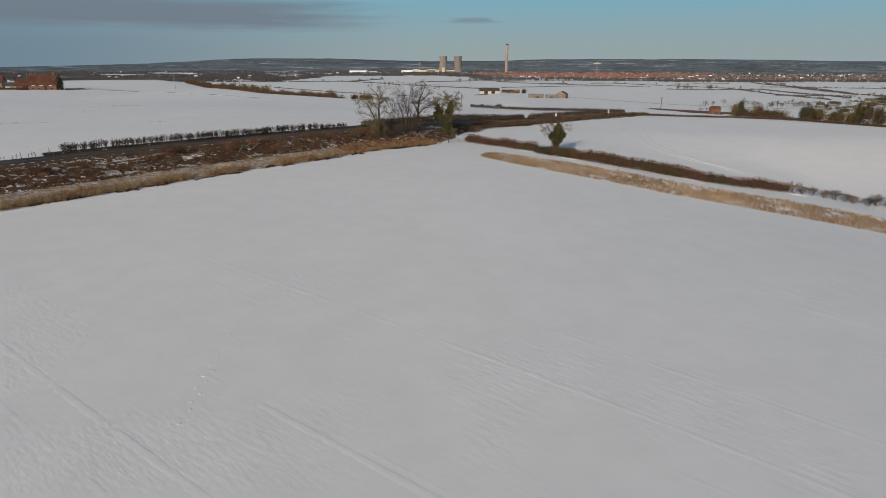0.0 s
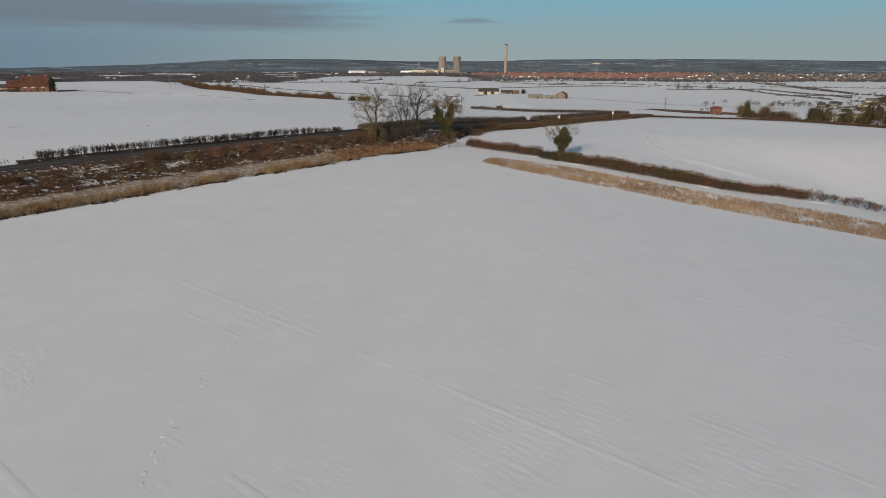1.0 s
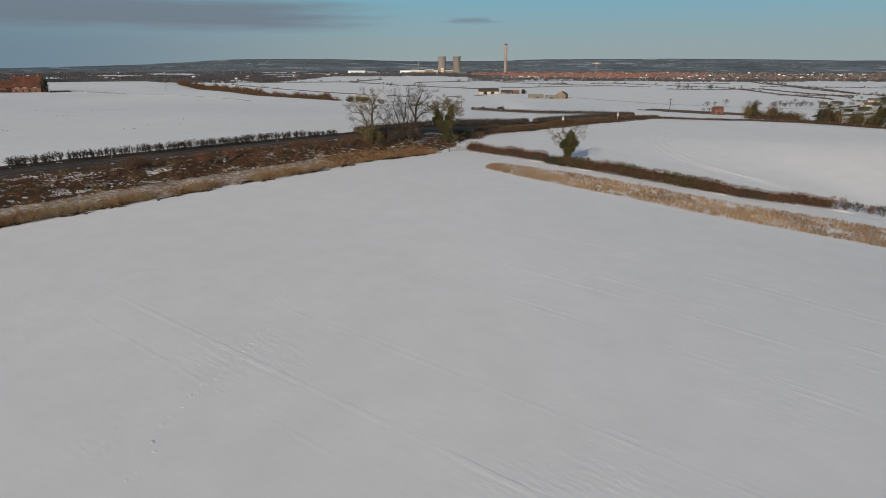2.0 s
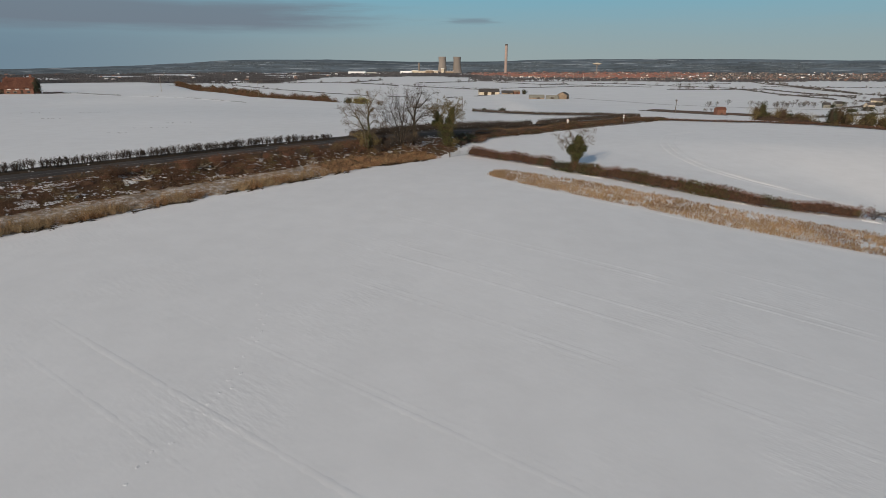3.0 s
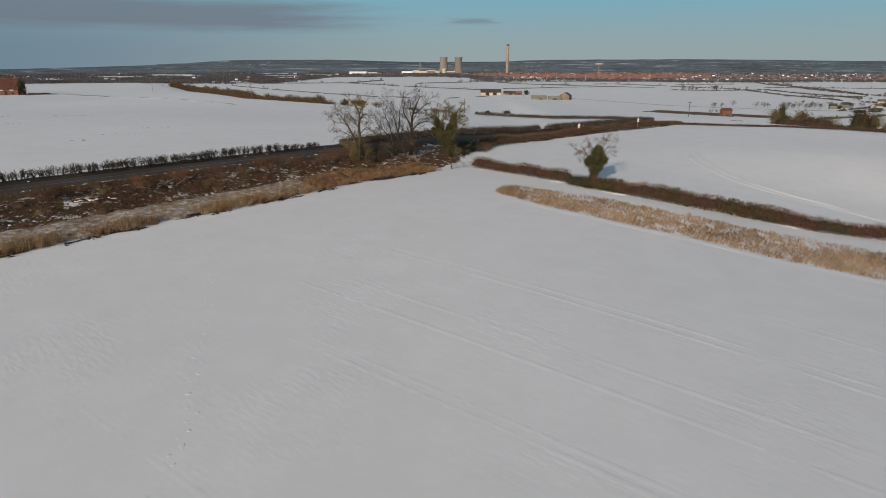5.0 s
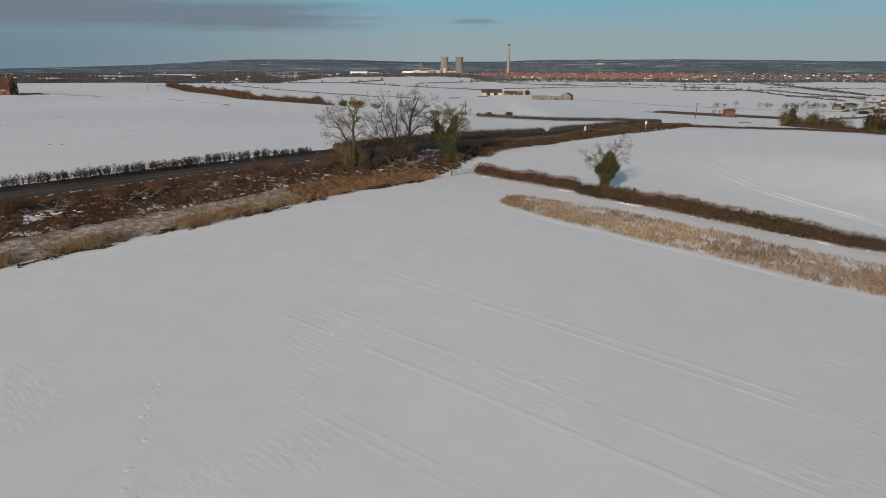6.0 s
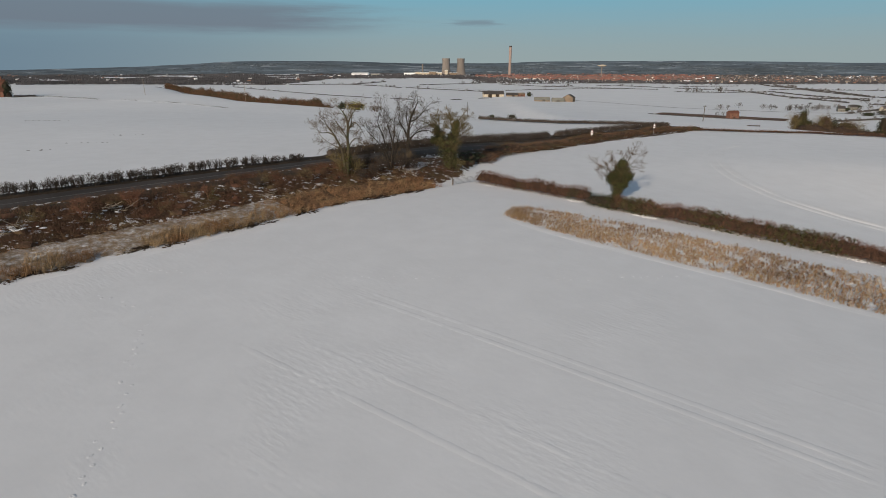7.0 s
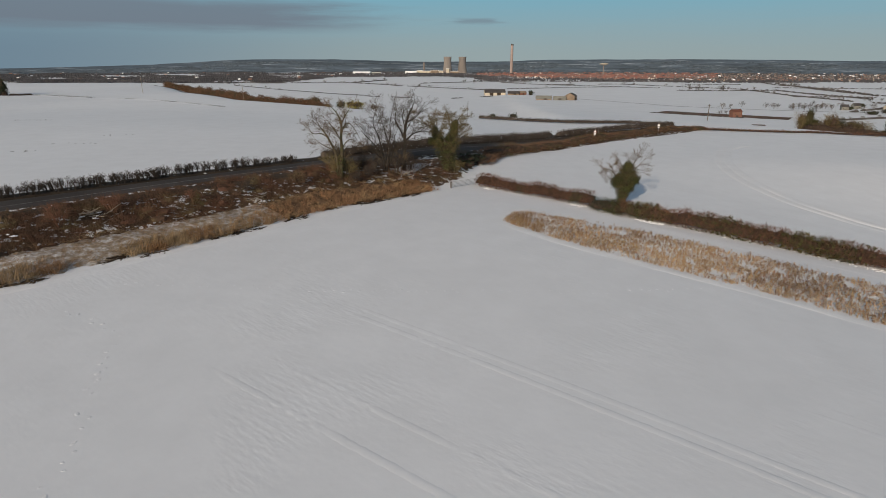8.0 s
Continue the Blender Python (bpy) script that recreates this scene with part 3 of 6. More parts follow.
# ---- road, banks and verges ----
ROAD = curve_line([(-120, 18), (-90, 48), (-60, 78), (-42, 95.5), (-27, 111.5), (-8, 132), (8, 149.5), (27, 169.5), (40, 182), (55, 195), (64, 207), (69, 222), (72, 245), (78, 290)])
road_line = [q for q in on_line(ROAD, 1.5) if q[1] < 209]
EDGE = [(-78, 29), (-48.8, 61.9), (-31.7, 81.7), (-20.2, 94.3), (-11.8, 105.1), (-0.9, 115.4)]
edge_line = on_line(EDGE, 0.7)


def build_road():
    strip("road", road_line, 2.9, 2.7, 0.10, "road", 6, 0.1, 0.06, 3, "wet dark asphalt country road between hedges", "road")
    strip("pavement", [q for q in road_line if q[0] > -57], 6.0, -2.0, 0.06, "mud", 3, 0.6, 0.12, 4, "muddy brown roadside verge below the hedge", "verge")
    near = [q for q in road_line if q[0] > -24]
    strip("trim", [q for q in road_line if q[0] < 2], -2.0, 5.4, 0.07, "mud", 4, 0.4, 0.1, 11, "dark brown muddy grass verge along the road", "verge")
    strip("pavement", [q for q in road_line if -6 < q[0] < 44], 9.0, -5.0, 0.05, "mud", 3, 0.6, 0.12, 14, "broad muddy verge below the bend hedge", "verge")
    strip("trim", near, -2.0, 6.4, 0.05, "verge", 5, 0.8, 0.1, 6, "rough brown verge with patchy snow beside the road", "verge")
    slush = [q for q in road_line if -110 < q[0] < 40]
    strip("trim", slush, -0.15, 0.42, 0.175, "slush", 2, 0.1, 0.0, 5, "thin grey line of slush left on the road", "slush")
    strip("trim", [q for q in edge_line if q[0] > -16], 6.2, -0.15, 0.052, "litter", 5, 0.5, 0.18, 17, "rusty flattened grass litter towards the field corner", "bank")
    strip("trim", [q for q in edge_line if q[0] < -15.4], 6.2, -0.15, 0.05, "bank", 5, 0.5, 0.18, 7, "bank of flattened pale grass dusted with snow", "bank")
    corner = on_line([(-5.5, 113.5), (-0.6, 118.5), (2.0, 123.5), (4.0, 130.0), (6.5, 136.0)], 0.7)
    strip("trim", corner, 6.0, 0.2, 0.047, "verge", 6, 0.6, 0.12, 9, "dark brown litter and snow under the roadside trees", "verge")
    strip("trim", edge_line, 19.5, -4.2, 0.045, "verge", 8, 0.8, 0.10, 8, "brown scrubby verge with scattered patches of snow", "verge")


def build_belt_track():
    belt = on_line(curve_line([(-62, 278), (-104, 318), (-148, 370), (-178, 421), (-212, 458)]), 4.0)
    strip("trim", belt, 1.1, 1.1, 0.16, "mud", 2, 0.3, 0.1, 19, "brown farm track below the belt of scrub", "track")


build_road()
build_belt_track()


# ---- trees ----
def branch_out(rng, geo, p, d, length, r, depth, kids, spread, lift):
    """One limb that bends along its way and throws off smaller ones."""
    steps = 4 if depth < 2 else 3
    last = depth >= len(kids)
    if last:
        steps = 2
    path = [(Vector(p), r)]
    d = Vector(d).normalized()
    bend = (0.05, 0.17, 0.26, 0.30, 0.32)[min(depth, 4)]
    for k in range(steps):
        d = (d + Vector((rng.gauss(0, bend), rng.gauss(0, bend), rng.gauss(0, bend * 0.7) + lift))).normalized()
        q = path[-1][0] + d * (length / steps)
        path.append((q, max(0.008, path[-1][1] * (0.82 if not last else 0.6))))
        geo.limb(path[-2][0], q, path[-2][1], path[-1][1])
    if last:
        return
    n = kids[depth]
    for i in range(n):
        f = (0.25 if depth else 0.3) + (0.75 if depth else 0.7) * (i + rng.random() * 0.8) / n
        k = min(steps - 1, int(f * steps))
        a, b = path[k], path[k + 1]
        g = f * steps - k
        base = a[0].lerp(b[0], min(1, g))
        way = (b[0] - a[0]).normalized()
        s = Vector((rng.gauss(0, 1), rng.gauss(0, 1), rng.gauss(0, 0.7)))
        s = (s - way * s.dot(way)).normalized()
        e = way + s * spread * rng.uniform(0.6, 1.3) * (1.15 - 0.35 * f)
        branch_out(rng, geo, base, e, length * rng.uniform(0.5, 0.8) * (1.1 - 0.35 * f), min(b[1] * 0.75, r * rng.uniform(0.36, 0.54) * (1.3 if depth == 0 else 1.1)), depth + 1, kids, spread, lift)


def leaf_mass(rng, geo, centre, r, count, size):
    """Small leaves set all over a rounded, uneven mass."""
    gen = np.random.default_rng(rng.randrange(1 << 30))
    v = gen.normal(size=(count, 3))
    v /= np.linalg.norm(v, axis=1, keepdims=True)
    ph = gen.uniform(0, 6.28, 3)
    lump = 1 + 0.16 * np.sin(v[:, 0] * 4 + ph[0]) + 0.14 * np.sin(v[:, 1] * 5 + ph[1]) + 0.12 * np.sin(v[:, 2] * 6 + ph[2])
    p = np.array(centre) + v * np.array(r) * (gen.uniform(0.6, 1.06, count) * lump)[:, None]
    u = v + gen.normal(0, 0.5, (count, 3))
    a = np.cross(u, gen.normal(size=(count, 3)))
    a /= np.maximum(np.linalg.norm(a, axis=1, keepdims=True), 1e-6)
    b = np.cross(u, a)
    b /= np.maximum(np.linalg.norm(b, axis=1, keepdims=True), 1e-6)
    s = (size * gen.uniform(0.6, 1.4, count))[:, None]
    geo.leaves.append(np.stack([p - a * s, p + b * s * 0.6, p + a * s, p - b * s * 0.6], axis=1).reshape(-1, 3))


def add_ivy(tree, seed, masses, count, size=0.13):
    rng = random.Random(seed)
    g, inner = Geo(), Geo()
    for c, r in masses:
        leaf_mass(rng, g, c, r, count, size)
        inner.clump(c, (r[0] * 0.66, r[1] * 0.66, r[2] * 0.75), rng)
        inner.clump((c[0], c[1], c[2] - r[2] * 0.35), (r[0] * 0.6, r[1] * 0.6, r[2] * 0.5), rng)
    thing_part(g, "ivy", "ivy", tree, "thick dark green ivy")
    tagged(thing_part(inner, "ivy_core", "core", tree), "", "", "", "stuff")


def limbed_tree(name, at, label, limbs, seed, bark, twig, kids=(0, 5, 4, 4), side=(0.8, 1.9), per_m=2.6, spread=0.95, lift=0.02, size=(1, 1)):
    """A leafless tree with its main limbs laid out: each is a bent line of (x, y, z), the radius at its foot and at its tip."""
    rng = random.Random(seed)
    x, y = at
    ob = empty(name, (x, y, height(x, y) - 0.15), label, "tree")
    geo = Geo()
    for pts, r0, r1 in limbs:
        way = [Vector(q) for q in curve_line([(a * size[0], b * size[0] + rng.uniform(-0.2, 0.2) * (c > 0.5), c * size[1]) for a, b, c in pts], 5)]
        n = len(way) - 1
        long = sum((b - a).length for a, b in zip(way, way[1:]))
        for k, (a, b) in enumerate(zip(way, way[1:])):
            f, g = k / n, (k + 1) / n
            geo.limb(a, b, r0 + (r1 - r0) * f, r0 + (r1 - r0) * g)
            for _ in range(max(0, int((b - a).length * per_m * (0.5 + f) + rng.random()))):
                if a.z < 1.6 or rng.random() < 0.35 - 0.3 * f:
                    continue
                d = (b - a).normalized()
                o = Vector((rng.gauss(0, 1), rng.gauss(0, 1), rng.gauss(0, 0.7) + 0.15))
                o = (o - d * o.dot(d)).normalized()
                r = min(0.05, (r0 + (r1 - r0) * f) * 0.42)
                branch_out(rng, geo, a.lerp(b, rng.random()), d * 0.6 + o * spread, rng.uniform(*side) * (1.25 - 0.6 * f), r, 1, kids, spread, lift)
        branch_out(rng, geo, way[-1], way[-1] - way[-2], side[1] * 0.8, r1, 1, kids, spread, lift)
    for part, thick, mat in (("trunk", True, bark), ("crown", False, twig)):
        g = Geo()
        g.limbs = [q for q in geo.limbs if (q[6] > 0.035) == thick]
        g.object(part, mat, ob, "", True)
    return ob


ash = limbed_tree("ash_tree", (-13.5, 115.6), "tall leafless ash tree with ivy low on its trunk", [
    ([(0.1, 0, 0), (0.25, 0, 2.2), (0.4, 0, 4.2), (0.38, 0.1, 5.8), (0.55, 0, 7.7), (0.1, 0, 9.0), (-0.4, 0.2, 9.7)], 0.30, 0.05),
    ([(0.5, 0, 7.4), (0.95, 0.2, 8.6), (1.7, 0.3, 9.6)], 0.10, 0.04),
    ([(-0.1, 0, 0), (-0.3, 0, 2.3), (-0.6, 0, 3.9), (-1.1, 0, 5.1), (-1.6, 0, 6.2), (-2.6, 0.2, 7.4), (-3.0, 0.2, 8.1)], 0.22, 0.04),
    ([(-1.5, 0, 6.0), (-2.4, -0.3, 6.5), (-3.3, -0.5, 6.5), (-4.0, -0.4, 6.9)], 0.09, 0.03),
    ([(-0.8, 0, 4.2), (-1.6, 0.4, 4.5), (-2.4, 0.5, 4.9), (-3.2, 0.5, 5.3)], 0.08, 0.03),
    ([(0.5, 0, 7.0), (1.5, -0.2, 7.9), (2.3, -0.3, 7.4), (2.9, -0.3, 6.4)], 0.09, 0.03),
    ([(0.4, 0, 4.4), (1.2, 0.5, 5.4), (1.8, 0.8, 5.6), (2.4, 1.0, 5.2)], 0.08, 0.03),
    ([(0.4, 0, 5.6), (-0.2, -0.8, 7.0), (-0.9, -1.2, 8.0)], 0.09, 0.04),
    ([(0.5, 0, 6.4), (0.9, 1.0, 7.8), (0.8, 1.6, 8.9)], 0.08, 0.03)], 11, "bark", "fine", (0, 5, 4, 3), (0.8, 1.8), 2.2, 0.85, size=(0.86, 0.9))
add_ivy(ash, 3, [((0, 0, 0.9), (0.7, 0.6, 1.1)), ((0.2, 0, 2.4), (0.5, 0.45, 1.1))], 420, 0.08)
limbed_tree("field_maple", (-8.3, 121.3), "dark leafless tree with several slender spreading stems", [
    ([(0.1, 0, 0), (0.3, 0, 2.4), (0.5, 0, 3.8), (0.2, 0, 5.4), (-0.2, 0, 7.0), (-0.8, 0.2, 8.3)], 0.16, 0.03),
    ([(0.45, 0, 4.2), (0.7, 0.3, 5.8), (0.7, 0.4, 7.4), (1.0, 0.4, 8.8)], 0.09, 0.03),
    ([(-0.2, 0.2, 0), (-0.7, 0.2, 2.2), (-1.5, 0.2, 4.0), (-2.5, 0.1, 5.2), (-3.2, 0, 6.0)], 0.12, 0.03),
    ([(-0.1, -0.2, 0), (-0.4, -0.2, 3.0), (-1.0, -0.2, 5.6), (-1.6, -0.1, 7.4), (-1.3, 0, 9.0)], 0.13, 0.03),
    ([(0.3, 0.3, 0), (0.9, 0.5, 3.0), (1.2, 0.7, 5.0), (1.7, 0.9, 6.4)], 0.10, 0.03),
    ([(-0.6, 0.2, 2.0), (-1.8, -0.4, 3.4), (-2.9, -0.6, 4.2)], 0.07, 0.02)], 27, "darkbark", "darkfine", (0, 5, 4, 3), (0.9, 2.3), 2.0, 0.75, size=(0.95, 0.9))
limbed_tree("field_maple", (-6.0, 123.2), "dark leafless tree with a stout trunk forking high", [
    ([(0, 0, 0), (0.05, 0, 2.3), (0.15, 0, 4.2), (0.25, 0, 6.4), (0.6, 0, 8.2), (1.1, 0.2, 9.5), (1.4, 0.2, 10.2)], 0.36, 0.04),
    ([(0.2, 0, 4.9), (-0.4, 0, 6.4), (-1.1, 0.2, 8.0), (-0.9, 0.2, 9.4)], 0.15, 0.03),
    ([(0.2, 0, 4.5), (1.2, -0.2, 5.8), (2.3, -0.3, 6.3), (3.3, -0.4, 6.3)], 0.13, 0.03),
    ([(0.5, 0, 7.6), (1.7, 0.1, 8.4), (2.7, 0.2, 9.7)], 0.10, 0.03),
    ([(0.3, 0, 6.6), (-0.1, 0.8, 8.4), (0.1, 1.2, 9.9)], 0.11, 0.03),
    ([(0.3, 0, 6.2), (1.0, -1.0, 7.6), (1.6, -1.6, 8.6)], 0.10, 0.03),
    ([(0.1, 0, 3.4), (-0.9, -0.5, 4.6), (-1.9, -0.7, 5.2)], 0.08, 0.03)], 33, "darkbark", "darkfine", (0, 5, 4, 3), (0.9, 2.1), 2.0, 0.85, size=(1, 0.88))
ivied = limbed_tree("ivy_tree", (0.1, 126.2), "leafless olive-twigged tree with an ivy-clad forked trunk", [
    ([(-0.1, 0, 0), (-0.5, 0, 3.4), (-1.5, 0, 5.6), (-2.7, 0.1, 6.8), (-3.7, 0.2, 7.3)], 0.24, 0.04),
    ([(0.1, 0, 0), (0.4, 0, 4.0), (0.8, 0, 6.6), (1.4, 0.1, 7.6), (1.8, 0.1, 8.2)], 0.24, 0.04),
    ([(0.4, 0, 4.0), (1.3, -0.2, 5.2), (2.1, -0.3, 5.8)], 0.10, 0.03),
    ([(-1.3, 0, 5.2), (-1.6, 0.4, 6.6), (-1.7, 0.6, 7.7)], 0.10, 0.03),
    ([(0.7, 0, 6.0), (0.2, 0.5, 7.2), (0.1, 0.7, 8.1)], 0.09, 0.03),
    ([(0.6, 0, 5.4), (1.7, 0.5, 6.6), (2.5, 0.8, 7.2)], 0.09, 0.03)], 45, "bark", "olive", (0, 6, 5, 4), (0.8, 1.6), 3.8, 0.85, size=(0.95, 0.95))
add_ivy(ivied, 6, [((0.2, -0.2, 0.9), (1.3, 1.2, 1.4)), ((0.0, -0.2, 2.2), (1.6, 1.3, 1.4)), ((-0.25, -0.2, 3.6), (1.75, 1.3, 1.2)), ((-1.3, 0.0, 4.8), (0.8, 0.75, 1.0)), ((-1.85, 0.0, 5.8), (0.55, 0.5, 0.8)), ((-2.2, 0, 4.4), (0.55, 0.5, 0.55)), ((0.5, 0, 4.8), (1.05, 0.9, 1.1)), ((0.85, 0, 6.0), (0.7, 0.6, 1.0)), ((1.0, 0, 6.8), (0.45, 0.45, 0.6))], 1300, 0.10)
hedge_tree = limbed_tree("ivy_tree", (21.0, 110.9), "small hedgerow tree smothered in ivy, bare twigs above", [
    ([(0, 0, 0), (-0.3, 0, 2.5), (-1.0, 0, 3.9), (-1.8, 0, 4.7), (-2.5, 0, 4.9)], 0.14, 0.03),
    ([(0.1, 0, 0), (0.4, 0, 2.4), (0.8, 0, 4.2), (1.3, 0.1, 5.4), (1.7, 0.1, 6.3)], 0.16, 0.03),
    ([(0.2, 0, 2.6), (0.1, 0.2, 4.4), (-0.4, 0.2, 5.5)], 0.10, 0.03),
    ([(0.7, 0, 4.0), (1.7, 0.2, 5.0), (2.4, 0.2, 5.7)], 0.07, 0.02),
    ([(-0.2, 0, 2.6), (-1.2, 0.3, 3.4), (-2.2, 0.3, 3.9)], 0.07, 0.02)], 52, "bark", "fine", (0, 5, 4, 3), (0.8, 1.7), 2.6, 0.65, size=(0.8, 0.95))
add_ivy(hedge_tree, 8, [((0, 0, 0.7), (0.6, 0.6, 1.0)), ((0.1, 0, 1.9), (0.7, 0.7, 1.0)), ((0.2, 0.05, 3.3), (1.45, 1.2, 1.3)), ((0.4, 0, 4.2), (1.15, 1.0, 1.0)), ((1.3, 0, 3.4), (0.6, 0.6, 0.65)), ((-0.6, 0, 3.2), (0.85, 0.8, 0.9)), ((0.6, 0, 2.6), (0.7, 0.7, 0.8)), ((0.45, 0, 4.9), (0.7, 0.7, 0.6))], 1300, 0.085)


# ---- hedges and shrubs ----
def shrub_mesh(seed, tall, stems, kids=(4, 4, 3), thick=0.035, spread=0.8, wide=1.0, least=0.0):
    rng = random.Random(seed)
    g = Geo()
    for i in range(stems):
        a = rng.uniform(0, 6.28)
        branch_out(rng, g, (math.cos(a) * 0.2, math.sin(a) * 0.12, -0.1), (math.cos(a) * 0.3, math.sin(a) * 0.3, 1), tall * 0.7, thick * rng.uniform(0.8, 1.3), 0, kids, spread, 0.02)
    k = tall / max(s[5] for s in g.limbs)
    g.limbs = [(s[0] * wide, s[1] * wide, s[2] * k, s[3] * wide, s[4] * wide, s[5] * k, max(least, s[6]), max(least, s[7])) for s in g.limbs]
    return g


def build_road_hedge():
    """The row of cut hawthorns along the far side of the road."""
    kinds = [shrub_mesh(100 + i, 1.6, 2 + i % 2, (6, 5, 3), 0.07, 0.85, 0.8).object("hawthorn_bush", "darktwig") for i in range(6)]
    for ob in kinds:
        tagged(ob, "leafless dark hawthorn plant in a roadside hedge", "shrub", "hedge along the road")
    line = curve_line([(-57, 85.5), (-54.1, 89.0), (-44, 98.6), (-36.9, 105.6), (-28.2, 115.6), (-20.6, 122.8)])
    rng = random.Random(5)
    first = 0
    for k, (x, y, dx, dy) in enumerate(on_line(line, 0.58)):
        x, y = x + rng.uniform(-0.2, 0.2), y + rng.uniform(-0.2, 0.2)
        s = rng.uniform(0.8, 1.12) * (0.8 if x > -25 else 1)
        m = pose(x, y, height(x, y), 0, 0, rng.uniform(0, 360))
        if first < 6:
            kinds[first].matrix_basis = m
            first += 1
            continue
        ob = copy_thing(kinds[rng.randrange(6)], m)
        ob.scale = (s, s, (0.8 if x > -25 else 1) * rng.uniform(0.92, 1.04))
    # thin young plants and stakes where the hedge is still open
    young = [shrub_mesh(140 + i, 0.8, 1, (4, 3), 0.022, 0.7, 0.6, 0.012).object("hedge_whip", "darktwig") for i in range(4)]
    for ob in young:
        tagged(ob, "thin young hedge plant standing in snow", "plant", "young plants beside the road")
    stake = None
    for k, (x, y, dx, dy) in enumerate(on_line([(-57.6, 84.4), (-64, 77.5), (-84, 57)], 0.62)):
        x, y = x + rng.uniform(-0.15, 0.15), y + rng.uniform(-0.15, 0.15)
        m = pose(x, y, height(x, y), rng.gauss(0, 4), rng.gauss(0, 4), rng.uniform(0, 360))
        if k % 6 == 0:
            if stake is None:
                g = Geo()
                g.tube((0, 0, -0.2), (0, 0, 1.15), 0.035, 0.03, 6, True)
                ob = stake = tagged(g.object("fence_post", "post"), "short weathered timber fence post in snow", "post", "open fence beside the road")
            else:
                ob = copy_thing(stake, m)
        else:
            ob = young.pop() if len(young) > 1 and rng.random() < 0.5 else copy_thing(young[0], m)
        ob.matrix_basis = m
        f = rng.uniform(0.6, 1.15)
        ob.scale = (1, 1, f)


build_road_hedge()


def twig_hedge(name, line, wide, tall, per_m, mat, seed, label, core="core", edge=0.25, long=(0.22, 0.6), sink=0.0, gaps=0.0, leafy=0.0, rough=0.28, clipped=False, fine=1.0, thick=1.0):
    """A dense hedge: an uneven heart, dark for the shade inside, and a coat of fine upward twigs."""
    rng = random.Random(seed)
    pts = on_line(line, 0.5)
    x0, y0 = pts[0][0], pts[0][1]
    ob = empty(name, (x0, y0, height(x0, y0)), label, "hedge")
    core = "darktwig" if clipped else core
    heart, twigs, leaves, leafat = Geo(), Geo(), Geo(), []
    for x, y, dx, dy in pts:
        n = noise.noise((x * 0.22, y * 0.22, seed))
        if gaps and noise.noise((x * 0.45, y * 0.45, seed + 9)) > 1 - gaps:
            continue
        h = tall * (1 + rough * n) * rng.uniform(0.9, 1.1)
        w = wide * (1 + 0.2 * noise.noise((x * 0.3, y * 0.3, seed + 4)))
        z = height(x, y) - sink
        heart.clump((x - x0, y - y0, z - height(x0, y0) + h * 0.27), (w * 0.37, w * 0.37, h * (0.54 if clipped else 0.52)), rng)
        for _ in range(int(per_m * fine * 0.9)):
            s = rng.uniform(-0.5, 0.5) * w
            u = rng.uniform(-0.35, 0.35)
            px, py = x + dy * s + dx * u, y - dx * s + dy * u
            prof = math.sqrt(max(0.0, 1 - (2 * s / w) ** 2))
            L = rng.uniform(*long)
            pz = rng.uniform(0.02, 0.92) * h * (0.35 + 0.65 * prof)
            out = Vector((dy * s * 1.3 / w + rng.gauss(0, 0.45), -dx * s * 1.3 / w + rng.gauss(0, 0.45), rng.uniform(0.1, 1.2))).normalized()
            if pz + L * out.z > h * 1.05:
                L *= 0.55
            p = (px - x0, py - y0, height(px, py) - sink - height(x0, y0) + pz)
            if leafy and rng.random() < leafy * max(0.0, 0.2 + 3.2 * noise.noise((px * 0.2, py * 0.2, seed + 2))):
                leafat.append(p)
            else:
                twigs.blade(p, out * L, thick * rng.uniform(0.02, 0.05) / math.sqrt(fine), rng)
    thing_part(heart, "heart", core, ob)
    tagged(thing_part(twigs, "twig_coat", mat, ob), "", "", "", "stuff")
    if clipped:
        gen = np.random.default_rng(seed + 500)
        base = np.array([(x - x0, y - y0, height(x, y) - height(x0, y0)) for x, y, _, _ in pts])
        p = np.repeat(base, 6, axis=0)
        p = p[gen.random(len(p)) < 0.35]
        p = p + np.stack([gen.normal(0, 0.3, len(p)) + 0.55 * wide * 0.7, gen.normal(0, 0.3, len(p)) - 0.55 * wide * 0.72, gen.uniform(0.05, tall * 0.75, len(p))], axis=1)
        a, c = gen.normal(0, 0.035, p.shape) + np.array([0, 0, 0.05]), gen.normal(0, 0.03, p.shape)
        flecks = Geo()
        flecks.leaves.append(np.stack([p - a, p + c, p + a, p - c], axis=1).reshape(-1, 3))
        tagged(thing_part(flecks, "caught_snow", "drift", ob), "", "", "", "stuff")
    if leafat:
        p = np.repeat(np.array(leafat), 3, axis=0)
        gen = np.random.default_rng(seed)
        p = p + gen.normal(0, 0.1, p.shape)
        a, b = gen.normal(0, 0.07, p.shape), gen.normal(0, 0.05, p.shape)
        leaves.leaves.append(np.stack([p - a, p + b, p + a, p - b], axis=1).reshape(-1, 3))
        thing_part(leaves, "foliage", "ivy", ob)
    return ob


